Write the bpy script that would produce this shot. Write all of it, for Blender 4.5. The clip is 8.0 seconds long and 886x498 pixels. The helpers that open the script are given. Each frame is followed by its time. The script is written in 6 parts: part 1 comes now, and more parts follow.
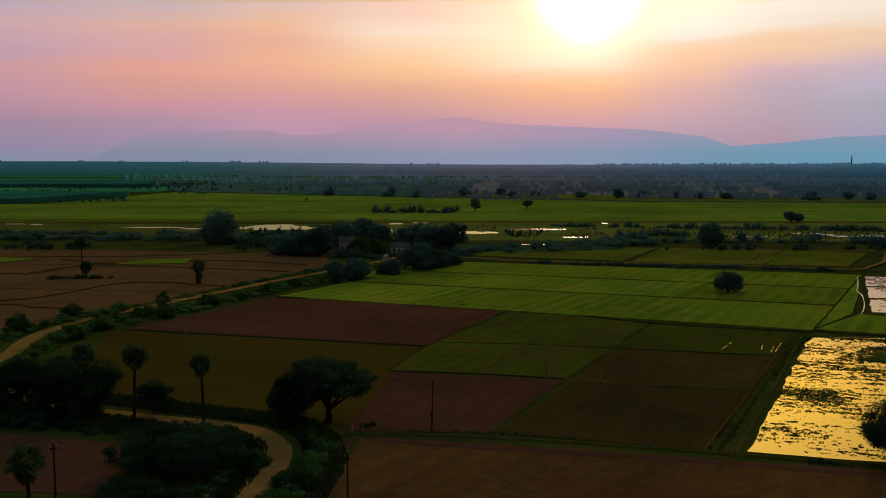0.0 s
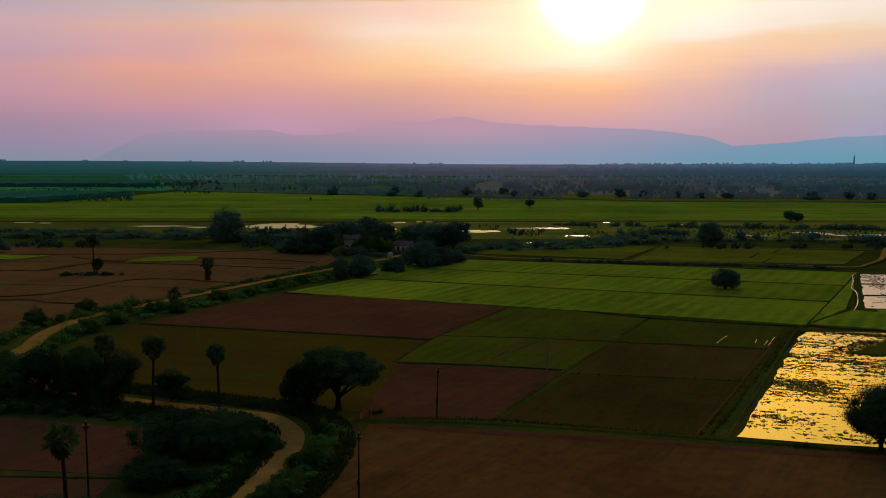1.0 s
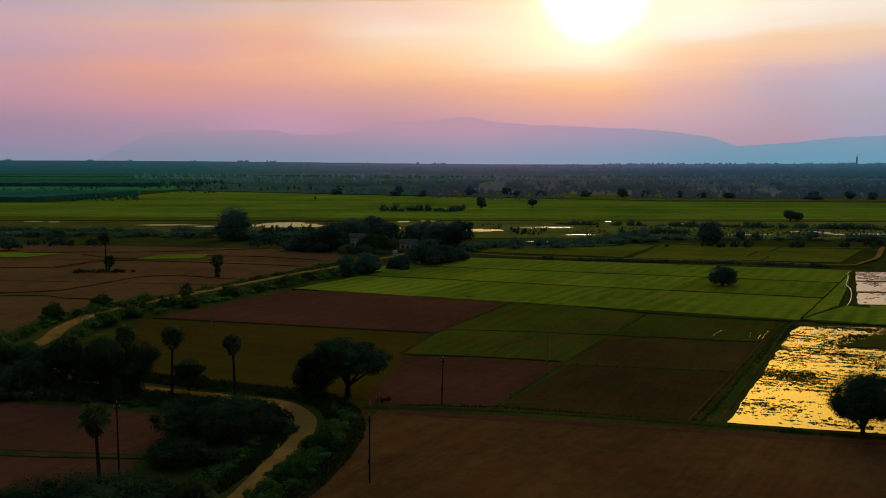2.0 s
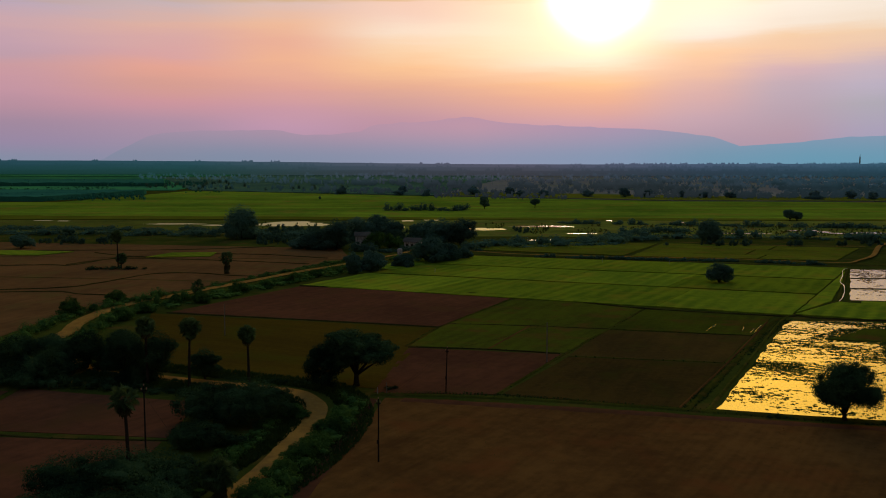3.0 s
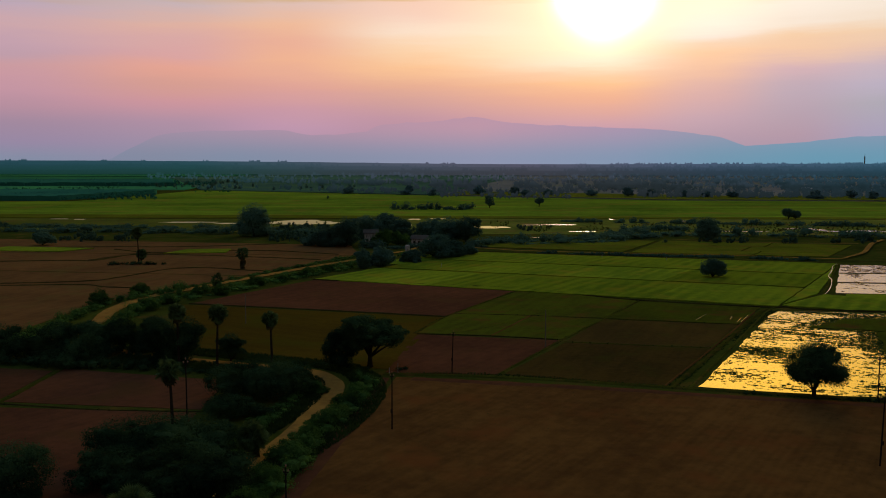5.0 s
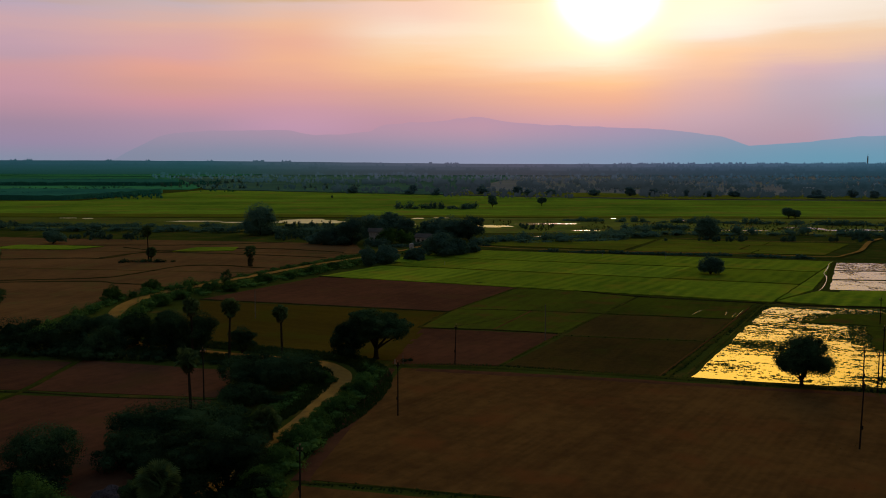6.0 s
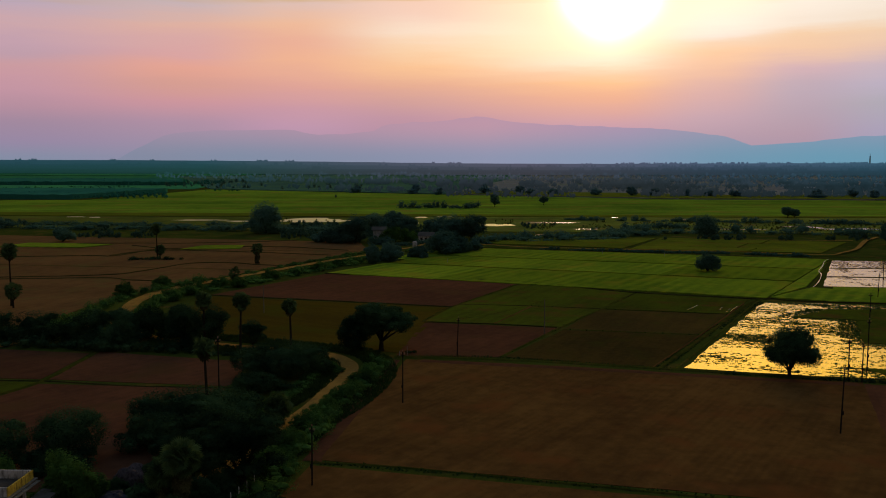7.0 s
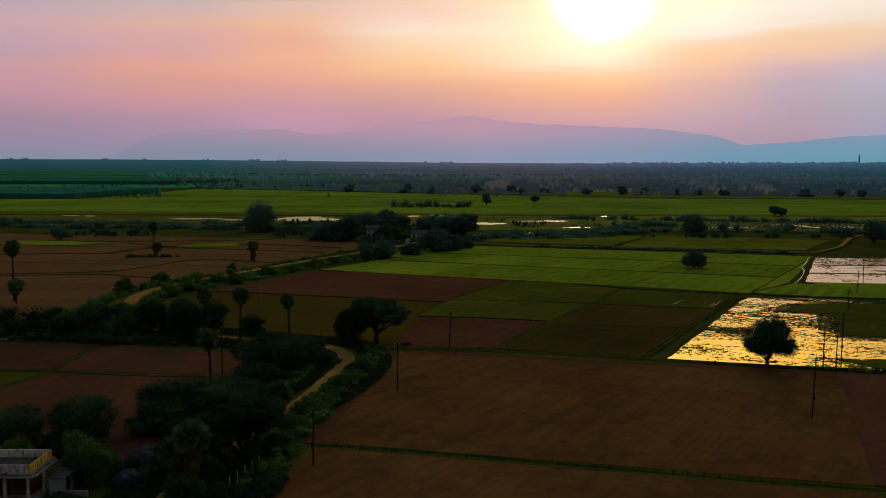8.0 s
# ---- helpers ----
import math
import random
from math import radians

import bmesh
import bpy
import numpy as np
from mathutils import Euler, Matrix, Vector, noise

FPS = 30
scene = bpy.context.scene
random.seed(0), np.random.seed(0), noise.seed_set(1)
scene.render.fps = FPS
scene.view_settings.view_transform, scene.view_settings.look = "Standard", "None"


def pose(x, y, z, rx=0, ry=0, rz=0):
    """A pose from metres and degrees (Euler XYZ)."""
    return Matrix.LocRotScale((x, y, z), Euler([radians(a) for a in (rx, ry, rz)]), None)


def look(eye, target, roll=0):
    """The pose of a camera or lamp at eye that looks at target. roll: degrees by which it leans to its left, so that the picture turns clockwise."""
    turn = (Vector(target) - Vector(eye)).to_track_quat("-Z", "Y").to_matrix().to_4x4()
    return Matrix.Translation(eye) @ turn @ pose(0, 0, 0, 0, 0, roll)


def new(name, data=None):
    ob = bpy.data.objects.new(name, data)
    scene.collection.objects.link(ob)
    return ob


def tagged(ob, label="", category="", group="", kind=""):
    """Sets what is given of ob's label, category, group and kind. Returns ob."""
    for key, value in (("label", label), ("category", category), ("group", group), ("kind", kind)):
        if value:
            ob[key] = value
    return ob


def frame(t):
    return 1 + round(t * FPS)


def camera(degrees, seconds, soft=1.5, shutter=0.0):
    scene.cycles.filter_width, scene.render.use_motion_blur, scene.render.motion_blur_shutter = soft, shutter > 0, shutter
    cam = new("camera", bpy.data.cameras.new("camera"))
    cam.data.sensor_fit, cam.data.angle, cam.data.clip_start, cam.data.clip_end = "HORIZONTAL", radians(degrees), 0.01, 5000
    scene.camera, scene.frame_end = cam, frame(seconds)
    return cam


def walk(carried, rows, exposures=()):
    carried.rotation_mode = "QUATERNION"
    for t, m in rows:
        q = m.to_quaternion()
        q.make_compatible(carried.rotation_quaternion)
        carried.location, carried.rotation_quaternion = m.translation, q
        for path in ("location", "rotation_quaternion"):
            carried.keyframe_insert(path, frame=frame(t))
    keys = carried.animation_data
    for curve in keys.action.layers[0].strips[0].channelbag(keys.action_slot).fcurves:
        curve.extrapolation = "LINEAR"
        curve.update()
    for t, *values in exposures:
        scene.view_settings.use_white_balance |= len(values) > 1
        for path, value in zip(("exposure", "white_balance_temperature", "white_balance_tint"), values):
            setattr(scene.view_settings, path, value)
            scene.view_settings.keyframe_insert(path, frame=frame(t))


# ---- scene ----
cam = camera(53.0, 8.0, soft=1.0)
# seconds, x, y, z, pitch, lean, yaw
PATH = [
    (0, 0.00, 0.00, 36.02, -5.714, -0.029, -0.002),
    (0.5, -0.06, -2.79, 35.97, -5.721, -0.053, 0.102),
    (1, -0.29, -5.78, 35.94, -5.726, -0.070, 0.168),
    (1.5, -0.44, -8.88, 35.92, -5.729, -0.081, 0.257),
    (3, -0.59, -18.95, 35.91, -5.733, -0.089, 0.589),
    (3.5, -0.58, -22.21, 35.91, -5.734, -0.086, 0.666),
    (4, -0.56, -25.50, 35.92, -5.735, -0.082, 0.759),
    (4.5, -0.59, -28.71, 35.93, -5.736, -0.077, 0.861),
    (6, -0.46, -38.13, 35.92, -5.748, -0.070, 1.178),
    (6.5, -0.40, -41.23, 35.91, -5.756, -0.073, 1.302),
    (7, -0.33, -44.45, 35.88, -5.767, -0.080, 1.358),
    (7.5, -0.36, -47.56, 35.84, -5.780, -0.093, 1.298),
    (8, -0.34, -50.72, 35.79, -5.797, -0.111, 0.842),
]
walk(cam, [(t, pose(x, y, z, 0, 0, w) @ pose(0, 0, 0, 90 + p) @ pose(0, 0, 0, 0, 0, -r)) for t, x, y, z, p, r, w in PATH])
# ---- sky, sun ----
SUN_AZ, SUN_EL = radians(9.0), radians(9.3)


def aim(az, el):
    return Vector((math.sin(az) * math.cos(el), math.cos(az) * math.cos(el), math.sin(el)))


world = bpy.data.worlds.new("dusk_sky")
scene.world = world
world.use_nodes = True
wt = world.node_tree
wt.nodes.clear()


class Net:
    """Small helper to wire nodes of one tree."""

    def __init__(self, tree):
        self.tree = tree

    def put(self, value, socket):
        if isinstance(value, bpy.types.NodeSocket):
            self.tree.links.new(value, socket)
        else:
            socket.default_value = value

    def node(self, kind, **sockets):
        n = self.tree.nodes.new(kind)
        for key, value in sockets.items():
            self.put(value, n.inputs[key.replace("_", " ")])
        return n

    def math(self, op, a, b=0.0, clamp=False):
        n = self.tree.nodes.new("ShaderNodeMath")
        n.operation, n.use_clamp = op, clamp
        self.put(a, n.inputs[0])
        self.put(b, n.inputs[1])
        return n.outputs[0]

    def vec(self, op, a, b=(0, 0, 0)):
        n = self.tree.nodes.new("ShaderNodeVectorMath")
        n.operation = op
        self.put(a, n.inputs[0])
        self.put(b, n.inputs[1])
        return n.outputs["Value"] if op == "DOT_PRODUCT" else n.outputs["Vector"]

    def mix(self, fac, a, b, blend="MIX"):
        n = self.tree.nodes.new("ShaderNodeMix")
        n.data_type, n.blend_type = "RGBA", blend
        self.put(fac, n.inputs[0])
        for value, k in ((a, 6), (b, 7)):
            self.put(value if isinstance(value, bpy.types.NodeSocket) else (*value[:3], 1), n.inputs[k])
        return n.outputs[2]

    def span(self, value, lo, hi, a=0.0, b=1.0):
        n = self.tree.nodes.new("ShaderNodeMapRange")
        n.interpolation_type = "SMOOTHSTEP"
        for v, k in ((value, 0), (lo, 1), (hi, 2), (a, 3), (b, 4)):
            self.put(v, n.inputs[k])
        return n.outputs[0]

    def ramp(self, fac, stops):
        n = self.tree.nodes.new("ShaderNodeValToRGB")
        while len(n.color_ramp.elements) < len(stops):
            n.color_ramp.elements.new(1.0)
        for e, (p, c) in zip(n.color_ramp.elements, stops):
            e.position, e.color = p, (*c, 1)
        self.put(fac, n.inputs[0])
        return n.outputs[0]

    def noise(self, where, scale, detail=4.0, rough=0.55):
        n = self.tree.nodes.new("ShaderNodeTexNoise")
        n.inputs["Scale"].default_value, n.inputs["Detail"].default_value, n.inputs["Roughness"].default_value = scale, detail, rough
        self.put(where, n.inputs["Vector"])
        return n.outputs["Fac"]


sk = Net(wt)
way = sk.node("ShaderNodeTexCoord").outputs["Generated"]
axes = sk.node("ShaderNodeSeparateXYZ", Vector=way).outputs
# thin cloud drawn out along the horizon makes the bands waver
flat = sk.vec("MULTIPLY", way, (1.5, 1.5, 15.0))
drift = sk.math("ADD", sk.math("MULTIPLY", sk.math("SUBTRACT", sk.noise(flat, 2.2, 6.0, 0.62), 0.5), 0.034), sk.math("MULTIPLY", sk.math("SUBTRACT", sk.noise(sk.vec("MULTIPLY", way, (4.0, 4.0, 60.0)), 2.0, 5.0, 0.6), 0.5), 0.010))
height = sk.math("ADD", axes[2], sk.math("MULTIPLY", drift, sk.span(axes[2], 0.02, 0.12)))


def linear(r, g, b):
    return tuple((c / 255 / 12.92) if c < 10.3 else ((c / 255 + 0.055) / 1.055) ** 2.4 for c in (r, g, b))


# sky above the view; its low stops turned golden for the water's reflection
HIGH = [(0.178, (0.66, 0.39, 0.12)), (0.225, (0.50, 0.30, 0.07)), (0.31, (0.40, 0.30, 0.13)), (0.55, (0.240, 0.295, 0.365)), (1.0, (0.200, 0.300, 0.425))]
LAST = [None]


def sky_column(under, x, stops):
    """The sky's colours from the horizon up at one bearing, blended with those of the bearing before."""
    tone = sk.ramp(height, [(z, linear(r, g, b)) for z, r, g, b in stops] + HIGH)
    before, LAST[0] = LAST[0], x
    return tone if under is None else sk.mix(sk.span(axes[0], before, x), under, tone)


dusk = None
dusk = sky_column(dusk, -0.450, ((0.0011, 138, 148, 173), (0.0180, 158, 143, 173), (0.0376, 168, 143, 168), (0.0515, 188, 148, 168), (0.0682, 202, 154, 172), (0.0820, 209, 158, 171), (0.0929, 211, 161, 169), (0.1066, 198, 163, 180), (0.1201, 203, 166, 183), (0.1336, 213, 173, 180), (0.1548, 193, 173, 193)))
dusk = sky_column(dusk, -0.300, ((0.0014, 148, 148, 176), (0.0404, 180, 148, 173), (0.0612, 210, 153, 166), (0.0788, 220, 161, 153), (0.0964, 236, 168, 153), (0.1109, 223, 168, 171), (0.1253, 223, 173, 173), (0.1396, 230, 181, 168), (0.1649, 203, 183, 190)))
dusk = sky_column(dusk, -0.186, ((0.0017, 163, 151, 180), (0.0356, 193, 153, 183), (0.0570, 203, 153, 173), (0.0813, 224, 163, 158), (0.1053, 243, 181, 153), (0.1231, 238, 177, 158), (0.1437, 243, 189, 160), (0.1697, 223, 193, 188)))
dusk = sky_column(dusk, -0.052, ((0.0019, 163, 142, 173), (0.0457, 184, 144, 171), (0.0642, 202, 154, 161), (0.0827, 224, 168, 152), (0.1010, 246, 193, 154), (0.1191, 247, 209, 176), (0.1370, 247, 225, 208), (0.1536, 244, 209, 196), (0.1723, 244, 205, 190)))
dusk = sky_column(dusk, 0.158, ((0.0022, 168, 147, 179), (0.0361, 182, 147, 179), (0.0515, 200, 152, 163), (0.0685, 218, 161, 149), (0.0819, 233, 181, 148), (0.0939, 231, 197, 177), (0.1059, 248, 227, 213), (0.1237, 251, 241, 213), (0.1703, 253, 249, 213)))
dusk = sky_column(dusk, 0.267, ((0.0023, 163, 152, 180), (0.0264, 171, 152, 180), (0.0443, 179, 156, 184), (0.0681, 196, 161, 177), (0.0917, 224, 180, 169), (0.1121, 243, 198, 168), (0.1219, 236, 209, 190), (0.1323, 240, 229, 223), (0.1437, 249, 245, 234), (0.1663, 253, 255, 228)))
dusk = sky_column(dusk, 0.347, ((0.0024, 168, 152, 177), (0.0258, 173, 152, 177), (0.0490, 170, 157, 184), (0.0721, 174, 163, 190), (0.0949, 202, 172, 190), (0.1119, 238, 198, 174), (0.1288, 241, 205, 176), (0.1399, 244, 232, 221), (0.1619, 252, 243, 232)))
dusk = sky_column(dusk, 0.425, ((0.0024, 158, 163, 194), (0.0306, 166, 163, 194), (0.0585, 166, 169, 190), (0.0752, 179, 175, 203), (0.0972, 199, 181, 198), (0.1135, 233, 198, 183), (0.1297, 243, 209, 180), (0.1405, 244, 226, 209), (0.1564, 249, 237, 225)))
dim = sk.span(axes[1], -0.7, 0.7, 0.40, 0.88)
dusk = sk.mix(1.0, dusk, sk.node("ShaderNodeCombineXYZ", X=dim, Y=dim, Z=dim).outputs[0], "MULTIPLY")


def glow(az, el, power, colour, under, rise):
    near = sk.math("MAXIMUM", sk.vec("DOT_PRODUCT", way, aim(az, el)), 0.0)
    g = sk.math("POWER", near, power)
    g = sk.math("MULTIPLY", g, rise) if rise is not None else g
    return sk.mix(1.0, under, sk.vec("MULTIPLY", sk.node("ShaderNodeCombineXYZ", X=g, Y=g, Z=g).outputs[0], colour), "ADD")


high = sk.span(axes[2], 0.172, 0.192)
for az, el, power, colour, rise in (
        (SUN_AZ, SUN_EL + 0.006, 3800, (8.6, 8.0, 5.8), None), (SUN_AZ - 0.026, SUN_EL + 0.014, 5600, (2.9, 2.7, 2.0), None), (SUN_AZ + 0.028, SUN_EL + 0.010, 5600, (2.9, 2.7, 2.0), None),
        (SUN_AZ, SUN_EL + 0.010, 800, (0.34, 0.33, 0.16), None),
        # two golden patches above the view, added to gild the flooded water
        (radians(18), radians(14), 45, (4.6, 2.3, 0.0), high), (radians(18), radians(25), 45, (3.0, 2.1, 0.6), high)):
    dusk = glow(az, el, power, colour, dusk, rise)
air = wt.nodes.new("ShaderNodeTexSky")
air.sky_type, air.sun_disc, air.sun_elevation, air.sun_rotation = "NISHITA", False, SUN_EL, SUN_AZ
air.air_density, air.dust_density = 1.5, 4.0
back = wt.nodes.new("ShaderNodeBackground")
sk.put(dusk, back.inputs[0])
back_sky = wt.nodes.new("ShaderNodeBackground")
sk.put(air.outputs[0], back_sky.inputs[0])
back_sky.inputs[1].default_value = 0.004
total = wt.nodes.new("ShaderNodeAddShader")
wt.links.new(back.outputs[0], total.inputs[0])
wt.links.new(back_sky.outputs[0], total.inputs[1])
wt.links.new(total.outputs[0], wt.nodes.new("ShaderNodeOutputWorld").inputs[0])

lamp = bpy.data.lights.new("sun", "SUN")
lamp.energy, lamp.angle, lamp.color = 0.5, radians(8), (1.0, 0.72, 0.42)
sun = new("sun", lamp)
sun.matrix_world = look((0, 0, 0), -aim(SUN_AZ, SUN_EL))


# ---- materials ----
def material(name, light, dark, grain=3.0, patch=0.06, rough=0.9, bump=0.25, spread=0.18, tint=None, furrow=None, gloss=0.0, thin=0.0, drip=None):
    """A surface whose colour wanders between two tones at two scales; furrow: heading, spacing and strength of plough lines; drip: colour of rain streaks."""
    m = bpy.data.materials.new(name)
    m.use_nodes = True
    nt = Net(m.node_tree)
    bsdf = m.node_tree.nodes["Principled BSDF"]
    where = nt.node("ShaderNodeNewGeometry").outputs["Position"]
    fine, broad = nt.noise(where, grain, 6.0, 0.65), nt.noise(where, patch, 5.0, 0.6)
    mixed = nt.math("ADD", nt.math("MULTIPLY", fine, 0.42), nt.math("MULTIPLY", broad, 0.68))
    relief = fine
    if furrow:
        heading, spacing, gain = furrow if len(furrow) == 3 else (*furrow, 1.0)
        turn = Vector((math.cos(heading), math.sin(heading), 0))
        along = nt.math("MULTIPLY", nt.vec("DOT_PRODUCT", where, turn), 2 * math.pi / spacing)
        wob = nt.math("MULTIPLY", nt.noise(where, 0.05, 3.0), 4.0)
        lines = nt.math("MULTIPLY", nt.math("SINE", nt.math("ADD", along, wob)), 0.5)
        lines = nt.math("MULTIPLY", lines, nt.span(nt.noise(where, 0.04, 3.0), 0.4, 0.65, 0.008 * gain, 0.045 * gain))
        across = nt.node("ShaderNodeCombineXYZ", X=nt.vec("DOT_PRODUCT", where, turn * 0.45), Y=nt.vec("DOT_PRODUCT", where, Vector((-turn.y, turn.x, 0)) * 0.06)).outputs[0]
        streak = nt.math("MULTIPLY", nt.math("SUBTRACT", nt.noise(across, 1.0, 5.0, 0.6), 0.5), 0.36)
        mixed = nt.math("ADD", nt.math("ADD", mixed, lines), streak)
        relief = nt.math("ADD", fine, lines)
    colour = nt.mix(nt.span(mixed, 0.36, 0.74), dark, light)
    if tint:
        colour = nt.mix(nt.span(nt.noise(where, patch * 2.7, 3.0), 0.5, 0.72, 0.0, 0.8), colour, tint)
    if drip:
        run = nt.noise(nt.vec("MULTIPLY", where, (5.0, 5.0, 0.45)), 1.0, 5.0, 0.65)
        colour = nt.mix(nt.span(run, 0.47, 0.66, 0.0, 0.9), colour, drip)
    one = nt.node("ShaderNodeObjectInfo").outputs["Random"]
    val = nt.math("ADD", nt.math("MULTIPLY", one, 2 * spread), 1 - spread)
    colour = nt.mix(1.0, colour, nt.node("ShaderNodeCombineXYZ", X=val, Y=val, Z=val).outputs[0], "MULTIPLY")
    nt.put(colour, bsdf.inputs["Base Color"])
    bsdf.inputs["Roughness"].default_value = rough
    bsdf.inputs["Specular IOR Level"].default_value = gloss
    if bump:
        b = nt.node("ShaderNodeBump", Height=relief)
        b.inputs["Strength"].default_value, b.inputs["Distance"].default_value = bump, 0.25
        nt.put(b.outputs[0], bsdf.inputs["Normal"])
    if thin:
        through_leaf = nt.node("ShaderNodeBsdfTranslucent", Color=colour)
        blend = nt.node("ShaderNodeMixShader", Fac=thin)
        m.node_tree.links.new(bsdf.outputs[0], blend.inputs[1])
        m.node_tree.links.new(through_leaf.outputs[0], blend.inputs[2])
        m.node_tree.links.new(blend.outputs[0], m.node_tree.nodes["Material Output"].inputs[0])
    return m


